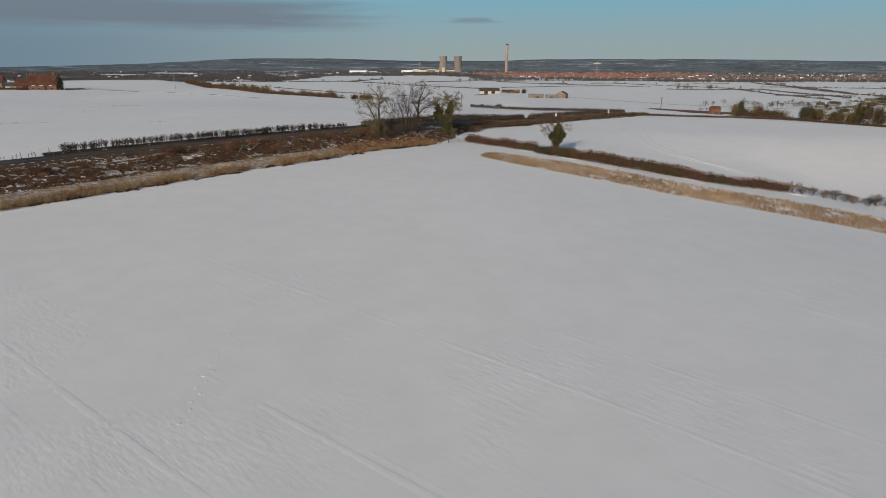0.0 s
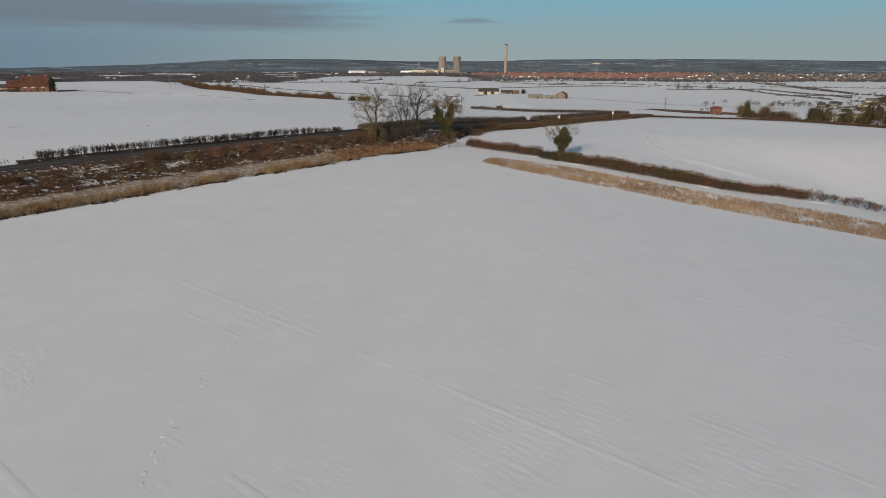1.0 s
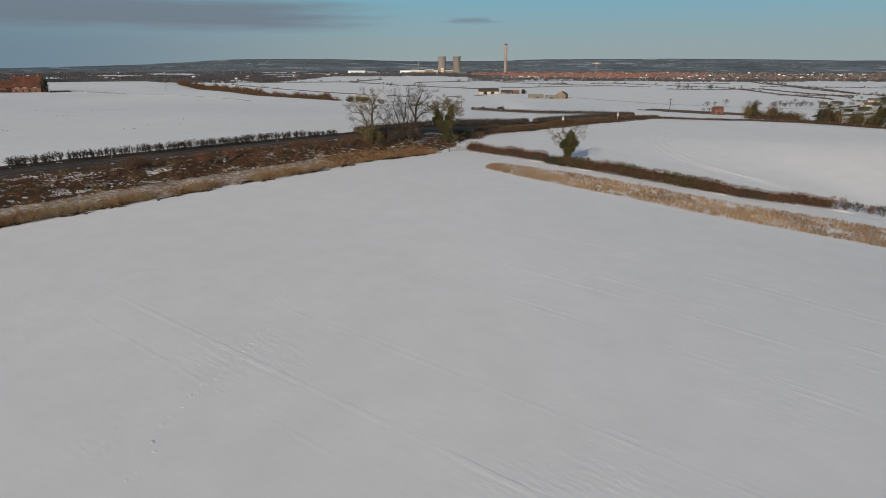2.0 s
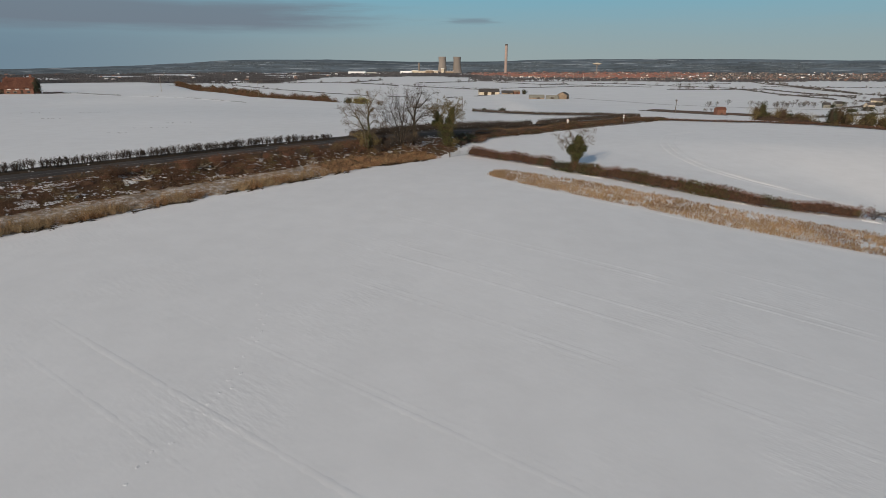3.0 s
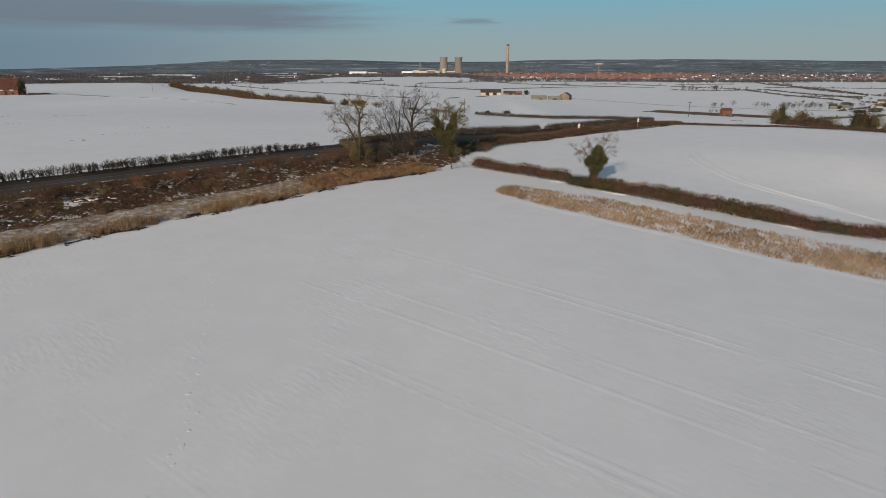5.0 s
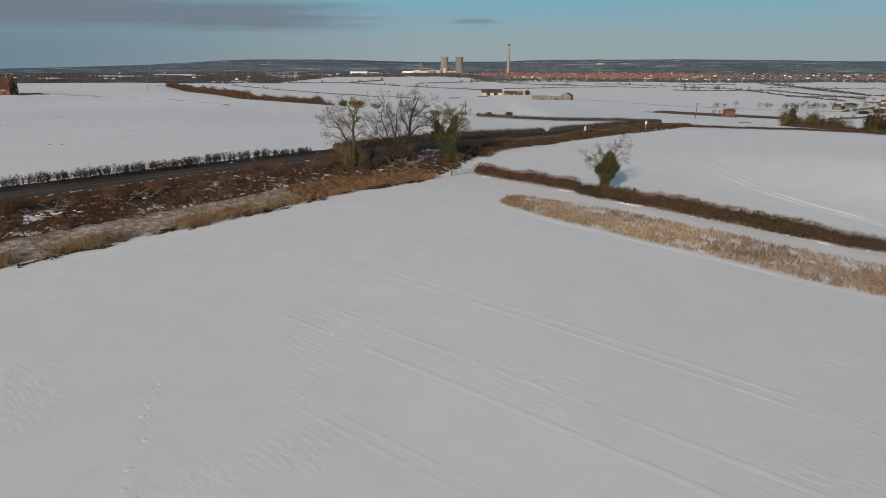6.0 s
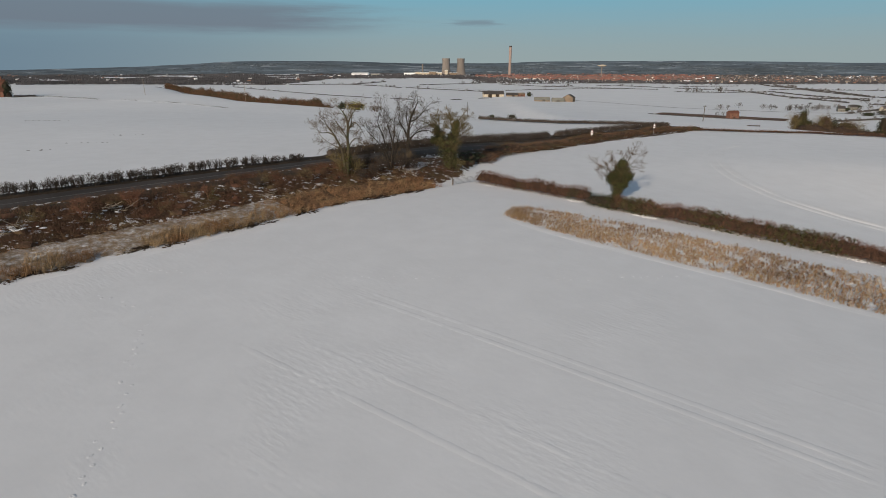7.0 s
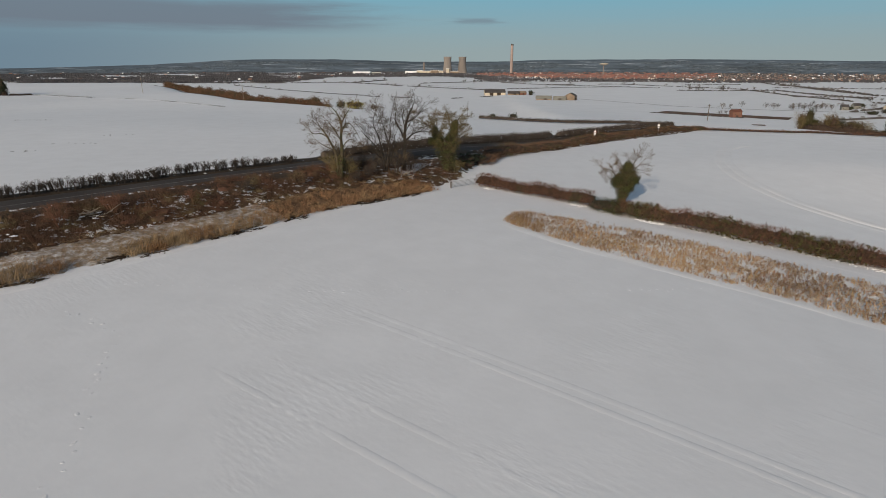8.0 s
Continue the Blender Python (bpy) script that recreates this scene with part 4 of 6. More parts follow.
twig_hedge("field_hedge", [(4.6, 119.4), (10, 115.4), (17.2, 110.2)], 1.9, 1.8, 190, "twig", 21, "reddish-brown hedge beside the snowy field", leafy=0.03, fine=1.8)
twig_hedge("field_hedge", [(17.6, 108.9), (20.5, 107.0)], 2.6, 1.5, 170, "ever", 22, "dark green bramble thicket at the foot of the ivy tree", leafy=0.5, fine=1.8)
twig_hedge("field_hedge", [(20.0, 107.4), (25.5, 104.0), (34.8, 98.8), (44, 94.3)], 2.4, 1.95, 210, "twig", 23, "thick brown hedge with dark green bramble patches", leafy=0.16, fine=1.8)
twig_hedge("field_hedge", [(44, 94.3), (50, 94.3), (57, 95.2)], 2.0, 1.7, 170, "twig", 24, "thinning brown hedge with snow at its foot", fine=1.8)
twig_hedge("roadside_hedge", [(2.0, 147.4), (5.2, 151.0), (14, 163.0), (22.6, 173.2)], 1.8, 1.75, 150, "darktwig", 31, "dark clipped roadside hedge flecked with snow", long=(0.15, 0.4), rough=0.08, clipped=True, fine=1.7)
twig_hedge("roadside_hedge", [(25.2, 175.6), (34, 183.5), (47, 195), (62, 205)], 1.8, 1.75, 150, "darktwig", 32, "dark clipped hedge on the bend of the road", long=(0.15, 0.4), rough=0.08, clipped=True, fine=1.7)
twig_hedge("roadside_hedge", [(-17.8, 126.6), (-9, 137.0), (1.2, 146.6)], 1.6, 1.6, 150, "darktwig", 33, "dark dense hedge behind the roadside trees", long=(0.15, 0.4), rough=0.08, clipped=True, fine=1.7)
twig_hedge("roadside_hedge", [(9.0, 214), (22, 211), (34, 208.5), (50, 211), (64, 209.5)], 1.4, 1.25, 110, "darktwig", 34, "dark field hedge with snow showing through", long=(0.15, 0.35), gaps=0.35, rough=0.1, clipped=True, fine=1.7)
twig_hedge("verge_scrub", [(7.5, 140.5), (17.8, 154.0), (32.2, 170.6), (55, 192.4), (68, 200.5)], 4.2, 1.25, 150, "redscrub", 35, "tangled reddish-brown scrub along the road verge", leafy=0.1, rough=0.6)
twig_hedge("verge_scrub", [(5.4, 133.0), (8.2, 140.6)], 3.0, 1.0, 130, "redscrub", 36, "low bramble tangle at the field corner")
twig_hedge("field_hedge", [(62, 199), (78, 197.6), (95, 196.6), (108, 189.5), (117, 181), (128, 168), (138, 150)], 1.2, 0.8, 60, "twig", 37, "low brown hedge along the brow of the field")


def build_gappy_bushes():
    rng = random.Random(77)
    for k, (x, y, dx, dy) in enumerate(on_line([(58.5, 95.4), (62.7, 96.0), (68.3, 94.8), (76, 93.2), (96, 90)], 1.7)):
        g = shrub_mesh(300 + k % 5, rng.uniform(1.5, 2.3), 8, (5, 4, 4), 0.03, 0.95)
        ob = g.object("hedge_bush", "darktwig" if k % 3 else "twig")
        ob.location = (x + rng.uniform(-0.4, 0.4), y + rng.uniform(-0.5, 0.5), height(x, y) - 0.05)
        ob.rotation_euler[2] = rng.uniform(0, 6)
        tagged(ob, "small bare brown bush standing in snow", "bush", "bushes of a broken hedge")


build_gappy_bushes()


# ---- verge scrub, tall grass, stalks ----
def build_tall_grass():
    rng = random.Random(9)
    pale, rust = Geo(), Geo()
    for x, y, dx, dy in on_line(EDGE, 0.16):
        d = math.hypot(x + 1, y - 115.5)
        dens = 0.5 + 1.0 * noise.noise((x * 0.16, y * 0.16, 5)) + (0.55 if d < 24 or d > 50 else 0.15) - 1.2 * (37 < d < 41)
        for _ in range(5):
            wide = 4.6 if d < 24 else 2.7
            s = rng.uniform(0.05, wide)
            if rng.random() > dens * (1.1 - 0.55 * s / wide):
                continue
            px, py = x - dy * s + rng.uniform(-0.2, 0.2), y + dx * s + rng.uniform(-0.2, 0.2)
            z = height(px, py) + 0.1
            tall = rng.uniform(0.55, 1.05) * (0.8 if d < 24 else 1.0)
            for _ in range(20):
                a, r = rng.uniform(0, 6.28), abs(rng.gauss(0, 0.26))
                g = rust if d + rng.gauss(0, 4) < 24 else pale
                g.blade((px + rng.gauss(0, 0.13), py + rng.gauss(0, 0.13), z), (math.cos(a) * r + 0.12, math.sin(a) * r - 0.10, tall * rng.uniform(0.35, 1.0)), rng.uniform(0.012, 0.03), rng)
    tagged(pale.object("tall_grass", "straw"), "tall dry straw-coloured grass along the field edge", "grass", "", "stuff")
    tagged(rust.object("tall_grass", "rust"), "tall dry rust-coloured grass towards the field corner", "grass", "", "stuff")


def build_flat_grass():
    rng = random.Random(10)
    g = Geo()
    for x, y, dx, dy in on_line(EDGE, 0.16):
        for _ in range(4):
            s = rng.uniform(0.4, 6.4)
            px, py = x - dy * s, y + dx * s
            if noise.noise((px * 0.5, py * 0.5, 8)) < -0.2:
                continue
            z = height(px, py) + 0.15
            for _ in range(11):
                a = rng.uniform(0, 6.28)
                g.blade((px + rng.gauss(0, 0.2), py + rng.gauss(0, 0.2), z), (math.cos(a) * 0.3, math.sin(a) * 0.3, rng.uniform(0.03, 0.24)), rng.uniform(0.012, 0.03), rng)
    tagged(g.object("flattened_grass", "straw"), "flattened pale dead grass poking through snow", "grass", "", "stuff")


def build_scrub():
    """Brambles and dead stalks between the bank and the road, in separate tangles."""
    rng = random.Random(12)
    k = 0
    for x, y, dx, dy in on_line(EDGE, 1.25):
        for _ in range(5):
            s = rng.uniform(6.0, 13.5)
            px, py = x - dy * s + rng.uniform(-0.5, 0.5), y + dx * s + rng.uniform(-0.5, 0.5)
            n = noise.noise((px * 0.14, py * 0.14, 3))
            if px > 0 or rng.random() > 0.42 + 0.9 * n:
                continue
            g = Geo()
            w, h = rng.uniform(0.7, 1.5), rng.uniform(0.45, 1.15)
            g.clump((0, 0, h * 0.05), (w * 0.6, w * 0.6, h * 0.35), rng)
            for _ in range(240):
                a, q = rng.uniform(0, 6.28), math.sqrt(rng.random()) * w
                L = rng.uniform(0.3, 0.8)
                up = rng.uniform(0.15, 1.0)
                b = a + rng.gauss(0, 0.9)
                g.blade((math.cos(a) * q, math.sin(a) * q, rng.uniform(0.0, 0.75) * h * (1 - 0.6 * (q / w) ** 2)), (math.cos(b) * L * 0.5, math.sin(b) * L * 0.5, L * up * 1.0), rng.uniform(0.011, 0.026), rng)
            ob = g.object("bramble_patch", rng.choice(("bramble", "bramble", "twig") if n < 0.2 else ("bramble", "twig")))
            ob.location = (px, py, height(px, py) + 0.05)
            tagged(ob, "tangled brown bramble patch on the roadside verge", "bramble", "brambles on the verge")
            k += 1
    # thin upright saplings and a pale dead bush
    for x, y, t, seed, mat in ((-33.6, 91.9, 2.5, 1, "twig"), (-26.0, 101.6, 1.6, 2, "twig"), (-22.5, 106.0, 1.7, 3, "darktwig"), (-17.5, 110.8, 1.9, 4, "bramble"), (-11.6, 114.4, 1.8, 5, "darktwig"), (-10.0, 117.0, 2.0, 6, "darktwig"), (-15.8, 113.6, 1.6, 7, "bramble"), (-41.3, 86.3, 2.6, 8, "bramble"), (-40.6, 87.4, 2.2, 21, "bramble"), (-31.6, 96.4, 2.2, 22, "twig"), (-52.0, 74.0, 1.5, 9, "bramble"), (-12.3, 117.2, 2.6, 10, "darktwig"), (-9.6, 119.4, 2.4, 11, "darktwig"), (-7.0, 121.0, 2.8, 12, "darktwig"), (-5.0, 121.6, 2.2, 13, "darktwig"), (-11.0, 120.8, 2.4, 14, "darktwig"), (-3.0, 124.6, 1.8, 15, "darktwig"), (-14.8, 116.4, 3.4, 16, "olive"), (-12.9, 116.0, 3.0, 18, "olive"), (-6.6, 122.6, 3.2, 19, "fine"), (1.2, 125.4, 2.2, 20, "olive"), (-8.6, 123.4, 2.4, 17, "fine")):
        ob = shrub_mesh(500 + seed, t, 7, (5, 4, 3), 0.035, 0.8).object("bare_shrub", mat)
        ob.location = (x, y, height(x, y))
        tagged(ob, "bare brown shrub growing out of the brambles", "shrub", "shrubs on the verge")


def build_undergrowth():
    """Low dead stems that cover the verge between the brambles."""
    rng = random.Random(13)
    for mat, n, lo, hi, label in (("bramble", 26, 0.25, 0.75, "low reddish-brown dead undergrowth on the verge"), ("twig", 16, 0.2, 0.6, "low dark brown dead stems on the verge")):
        g = Geo()
        for x, y, dx, dy in on_line(EDGE + [(4.5, 121.5)], 0.35):
            for _ in range(n):
                s = rng.uniform(5.2, 13.8) if x < -2.5 else rng.uniform(2.5, 14)
                px, py = x - dy * s + rng.gauss(0, 0.2), y + dx * s + rng.gauss(0, 0.2)
                v = noise.noise((px * 0.28, py * 0.28, 7 if mat == "twig" else 2))
                if v < (-0.2 if px > -38 else 0.02) or px > 2.5:
                    continue
                z = height(px, py) + 0.05
                k = 1.0 + v
                for _ in range(6):
                    a, L = rng.uniform(0, 6.28), rng.uniform(lo, hi) * k
                    g.blade((px + rng.gauss(0, 0.12), py + rng.gauss(0, 0.12), z), (math.cos(a) * L * 0.42, math.sin(a) * L * 0.42, L * rng.uniform(0.5, 1.15)), rng.uniform(0.011, 0.026), rng)
        tagged(g.object("undergrowth", mat), label, "undergrowth", "", "stuff")


def log_heap(x, y, size, seed, snowy):
    rng = random.Random(seed)
    ob = empty("brushwood_heap", (x, y, height(x, y)), "heap of pale broken branches with snow on it", "brushwood")
    logs, cap = Geo(), Geo()
    for _ in range(14):
        a = rng.uniform(0, 6.28)
        p = Vector((rng.gauss(0, size * 0.4), rng.gauss(0, size * 0.3), rng.uniform(0.1, 0.45)))
        d = Vector((math.cos(a), math.sin(a), rng.uniform(-0.1, 0.5))) * rng.uniform(0.6, 1.5) * size * 0.7
        logs.tube(p, p + d, rng.uniform(0.03, 0.06), 0.02, 5, True)
    thing_part(logs, "branches", "deadwood", ob)
    for _ in range(snowy * 5):
        cap.clump((rng.gauss(0, size * 0.5), rng.gauss(0, size * 0.4), rng.uniform(0.02, 0.3)), (rng.uniform(0.05, 0.2) * size, rng.uniform(0.05, 0.14) * size, rng.uniform(0.03, 0.1)), rng)
    if snowy:
        tagged(thing_part(cap, "snow_cap", "drift", ob, "", True), "", "", "", "stuff")


CROP_FRONT = [(6.4, 101.5), (11.5, 96.0), (20.0, 89.7), (27.0, 85.3), (31.9, 81.9), (41.7, 77.8), (52.5, 74.7), (70, 70.2), (88, 65.5)]
CROP_BACK = [(7.2, 104.9), (9.2, 105.6), (13.0, 103.9), (18.5, 101.4), (27.5, 95.9), (37.8, 90.0), (47.0, 87.2), (67, 83.6), (96, 78)]


def build_stalks():
    """The strip of withered cover crop beside the hedge, sown in rows, snow between."""
    rng = random.Random(14)
    g, dark = Geo(), Geo()
    fa, ba = on_line(curve_line(CROP_FRONT), 0.2), on_line(curve_line(CROP_BACK), 0.2)
    n = 1200
    for i in range(n):
        f = fa[min(len(fa) - 1, int(i / n * len(fa)))]
        b = ba[min(len(ba) - 1, int(i / n * len(ba)))]
        rows = 28
        for r in range(rows):
            q = (r + rng.uniform(-0.2, 0.2)) / (rows - 1)
            x, y = f[0] + (b[0] - f[0]) * q + rng.gauss(0, 0.1), f[1] + (b[1] - f[1]) * q + rng.gauss(0, 0.1)
            t = 0.74 + 0.6 * noise.noise((x * 0.22, y * 0.22, 6)) + 0.75 * noise.noise((x * 0.8, y * 0.8, 26)) - 0.32 * q
            if rng.random() > min(0.95, t) * (0.95 if i > 12 else 0.5):
                continue
            z = height(x, y)
            h = rng.uniform(0.2, 0.48) * (1 + 0.35 * noise.noise((x * 0.5, y * 0.5, 41)))
            lean = Vector((rng.gauss(0, 0.2), rng.gauss(0, 0.2), 1)) * h
            k = dark if rng.random() < 0.2 + 0.5 * noise.noise((x * 0.12, y * 0.12, 51)) else g
            for _ in range(2):
                k.blade((x + rng.gauss(0, 0.04), y + rng.gauss(0, 0.04), z - 0.05), lean * rng.uniform(0.8, 1.1), rng.uniform(0.02, 0.035), rng)
            for _ in range(5):
                a = rng.uniform(0, 6.28)
                k.blade(Vector((x, y, z)) + lean * rng.uniform(0.15, 0.95), (math.cos(a) * rng.uniform(0.05, 0.2), math.sin(a) * rng.uniform(0.05, 0.2), rng.uniform(-0.16, 0.12)), rng.uniform(0.02, 0.05), rng)
    snow = Geo()
    for i in range(4200):
        k = rng.random()
        f, b = fa[int(k * (len(fa) - 1))], ba[int(k * (len(ba) - 1))]
        q = rng.uniform(0.05, 1.0)
        x, y = f[0] + (b[0] - f[0]) * q, f[1] + (b[1] - f[1]) * q
        if noise.noise((x * 0.35, y * 0.35, 16)) < -0.12:
            continue
        a, L = rng.uniform(0, 6.28), rng.uniform(0.05, 0.2)
        snow.blade((x, y, height(x, y) + rng.uniform(0.02, 0.14)), (math.cos(a) * L, math.sin(a) * L, rng.uniform(-0.04, 0.04)), rng.uniform(0.04, 0.1), rng)
    tagged(snow.object("caught_snow", "drift"), "flecks of snow caught among crop stalks", "snow", "", "stuff")
    tagged(dark.object("cover_crop", "redmaize"), "darker rust-brown withered stalks among the crop", "crop", "", "stuff")
    tagged(g.object("cover_crop", "maize"), "rows of withered golden crop stalks in snow", "crop", "", "stuff")


build_tall_grass()
build_flat_grass()
build_scrub()
build_undergrowth()
build_stalks()
log_heap(-32.9, 95.2, 1.5, 3, 3)
log_heap(-38.4, 88.6, 1.9, 4, 9)
log_heap(-42.6, 80.6, 1.3, 8, 6)
log_heap(-20.4, 104.0, 1.2, 5, 3)
log_heap(-47.6, 78.4, 1.4, 6, 4)
log_heap(-5.6, 120.2, 1.3, 7, 2)


# ---- gate, signs, poles ----
def build_gate():
    a, b = Vector((0.6, 117.1)), Vector((4.6, 120.8))
    ob = empty("field_gate", (a.x, a.y, height(a.x, a.y)), "low galvanised steel field gate in the snowy field corner", "gate")
    d = b - a
    turn = math.atan2(d.y, d.x)
    rise = height(b.x, b.y) - height(a.x, a.y)
    for k in (0, 1):
        g = Geo()
        g.box((d.x * k, d.y * k, 0.35 + rise * k), (0.12, 0.12, 1.1), turn)
        thing_part(g, "gate_post", "post", ob)
    for i in range(5):
        g = Geo()
        z = 0.14 + i * 0.17
        g.tube((d.x * 0.03, d.y * 0.03, z + rise * 0.03), (d.x * 0.97, d.y * 0.97, z + rise * 0.97), 0.022, 0.022, 6, True)
        thing_part(g, "bar", "metal", ob)
    for f in (0.04, 0.5, 0.96):
        g = Geo()
        g.box((d.x * f, d.y * f, 0.48 + rise * f), (0.045, 0.04, 0.74), turn)
        thing_part(g, "upright", "metal", ob)


def road_sign(x, y):
    z = height(x, y)
    ob = empty("road_sign", (x, y, z), "triangular warning sign with a white face on a grey post", "road sign", "signs before the bend")
    g = Geo()
    g.tube((0, 0, -0.3), (0, 0, 2.9), 0.045, 0.045, 8, True)
    thing_part(g, "post", "metal", ob)
    for name, s, off, mat in (("border", 0.36, -0.06, "redpaint"), ("face", 0.33, -0.075, "whitepaint")):
        g = Geo()
        t = [(-s, 2.2 - s * 0.5), (s, 2.2 - s * 0.5), (0, 2.2 + s * 1.15)]
        g.add([(px, off, pz) for px, pz in t] + [(px, off + 0.03, pz) for px, pz in t], [(0, 1, 2), (5, 4, 3), (0, 3, 4, 1), (1, 4, 5, 2), (2, 5, 3, 0)])
        thing_part(g, name, mat, ob)
    g = Geo()
    g.box((0, -0.065, 1.72), (0.46, 0.03, 0.28))
    thing_part(g, "plate", "whitepaint", ob, "small white plate")


def pole(x, y, tall, r, label, arm=0.0, mat="post"):
    z = height(x, y)
    ob = empty("utility_pole", (x, y, z), label, "pole")
    g = Geo()
    g.tube((0, 0, -0.5), (0, 0, tall), r, r * 0.75, 8, True)
    thing_part(g, "shaft", mat, ob)
    if arm:
        g = Geo()
        g.box((0, 0, tall - 0.35), (arm, 0.12, 0.12))
        thing_part(g, "crossarm", mat, ob)
        for s in (-0.42, 0.42):
            g = Geo()
            g.tube((s * arm, 0, tall - 0.3), (s * arm, 0, tall - 0.05), 0.05, 0.04, 6, True)
            thing_part(g, "insulator", "metal", ob)


build_gate()
road_sign(31.6, 168.6)
road_sign(51.6, 186.6)
pole(92, 251.6, 7.6, 0.16, "tall timber utility pole with a crossarm", 1.2)
pole(-87, 287.6, 7.2, 0.10, "slim pale pole standing in the snow", 0, "deadwood")
pole(-160, 345, 8.0, 0.11, "slim pale pole far out in the snow", 0, "deadwood")
pole(6, 240, 6.0, 0.09, "slim grey pole behind the hedge")


# ---- bushes on the brow ----
def leafy_bush(name, x, y, r, tall, mat, seed, label, category="bush", count=420, size=0.22):
    rng = random.Random(seed)
    z = height(x, y)
    ob = empty(name, (x, y, z), label, category)
    g, core = Geo(), Geo()
    for i in range(4):
        a = rng.uniform(0, 6.28)
        c = (math.cos(a) * r * 0.35, math.sin(a) * r * 0.35, tall * rng.uniform(0.38, 0.6))
        leaf_mass(rng, g, c, (r * 0.75, r * 0.75, tall * 0.45), count // 4, size)
        core.clump(c, (r * 0.42, r * 0.42, tall * 0.3), rng)
    core.clump((0, 0, 0.1), (r * 0.7, r * 0.7, tall * 0.36), rng)
    thing_part(g, "foliage", mat, ob)
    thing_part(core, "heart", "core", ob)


leafy_bush("evergreen_bush", -36.4, 266, 4.4, 3.9, "gorse", 1, "yellow-green rounded bush behind the brow", count=900)
leafy_bush("evergreen_bush", -43, 270, 2.0, 3.4, "ever", 2, "dark rounded bush behind the brow", count=600)
leafy_bush("dark_bush", 2.9, 130.6, 1.9, 1.9, "ever", 3, "dark evergreen bush beside the ivy-clad tree", size=0.16)
leafy_bush("dark_bush", 4.6, 133.2, 1.6, 1.5, "ever", 4, "dark low bush by the road", size=0.16)


leafy_bush("dark_bush", 21.5, 243, 1.7, 2.3, "ever", 5, "dark rounded bush standing in the snow", size=0.16)
leafy_bush("dark_bush", 14.2, 236, 1.3, 1.5, "ever", 6, "small dark bush standing in the snow", size=0.16)


def build_brow_scrub():
    """The belt of trees and scrub that stands along the edge of the hilltop."""
    rng = random.Random(31)
    for k in range(64):
        f = k / 63
        x = 116.5 + 66 * f + rng.uniform(-1.5, 1.5)
        y = 235 - 0.42 * (x - 116.5) - 0.008 * (x - 116.5) ** 2 + (k % 2) * 5 + rng.uniform(-1, 1)
        t = rng.uniform(5.4, 7.6) * (1.2 if noise.noise((x * 0.12, 0, 3)) > 0.0 else 0.85)
        t *= 1 + 0.5 * smooth(0.28, 0.5, f)
        if 0.24 < f < 0.31:
            t *= 0.55
        if k % 6 == 0:
            ob = shrub_mesh(700 + k, t * 1.3, 4, (6, 5, 4), 0.09, 0.8).object("bare_tree", "olive")
            ob.location = (x, y, height(x, y) - 0.1)
            tagged(ob, "leafless olive-brown tree in the belt on the brow", "tree", "belt of trees on the brow")
        else:
            leafy_bush("belt_bush", x, y, rng.uniform(1.7, 2.7), t, rng.choice(("ever", "bramble", "ivy", "olivedark", "ivy", "olivedark")), 60 + k, "mixed dark olive bush in the belt on the brow", count=1900, size=0.15)
    # low bushes round the road end and behind the crest
    for k, (x, y, r, t) in enumerate(((-14, 250, 3, 3.0), (-4, 255, 4, 3.6), (6, 258, 4, 3.2), (14, 262, 3, 3.4), (24, 275, 2.2, 2.6), (31, 285, 2.4, 3.2), (-26, 245, 3, 2.6))):
        ob = shrub_mesh(800 + k, t, 9, (5, 4, 3), 0.05, 1.0).object("scrub_bush", "fine")
        ob.scale = (r * 0.6, r * 0.6, 1)
        ob.location = (x, y, height(x, y) - 0.1)
        tagged(ob, "thin leafless scrub on the snowy brow", "bush", "scrub on the brow")


build_brow_scrub()
twig_hedge("scrub_belt", [(115.5, 230), (132, 222), (148, 208), (164, 190), (182, 168)], 5, 3.0, 70, "bramble", 43, "dense brown undergrowth beneath the trees on the brow", long=(0.4, 1.0), rough=0.5)
twig_hedge("shelter_belt", [(-50, 278), (-54, 282), (-96, 323), (-140, 373), (-168, 424), (-205, 463)], 3.8, 3.7, 110, "redscrub", 41, "long belt of bare brown scrub across the snow", core="bramble", long=(0.8, 2.2), rough=1.1, gaps=0.25, thick=3.0)


# ---- marks in the snow ----
def rut(geo, line, w=0.28, h=0.05, seed=1, ends=6, step=0.5, rough=0.0):
    """A low ridge of pressed snow along a wheel's way."""
    rng = random.Random(seed)
    pts = on_line(line, step)
    vs, fs = [], []
    for k, (x, y, dx, dy) in enumerate(pts):
        q = h * max(0.0, 0.6 + 0.8 * noise.noise((x * 0.22, y * 0.22, seed)) + rough * noise.noise((x * 1.9, y * 1.9, seed))) * min(1, k / ends, (len(pts) - 1 - k) / ends)
        lift = min(0.006, 1.2 * q) - 0.004 * (1 - min(1, 200 * q))
        for s, u in ((-w, -0.010), (-w * 0.55, q * 0.8), (-w * 0.2, q * 0.2), (w * 0.3, q), (w, -0.010)):
            s += rng.gauss(0, 0.02)
            px, py = x + dy * s, y - dx * s
            vs.append((px, py, height(px, py) + lift + u))
        if k:
            fs += [(5 * k - 5 + i, 5 * k - 4 + i, 5 * k + 1 + i, 5 * k + i) for i in range(4)]
    geo.add(vs, fs)


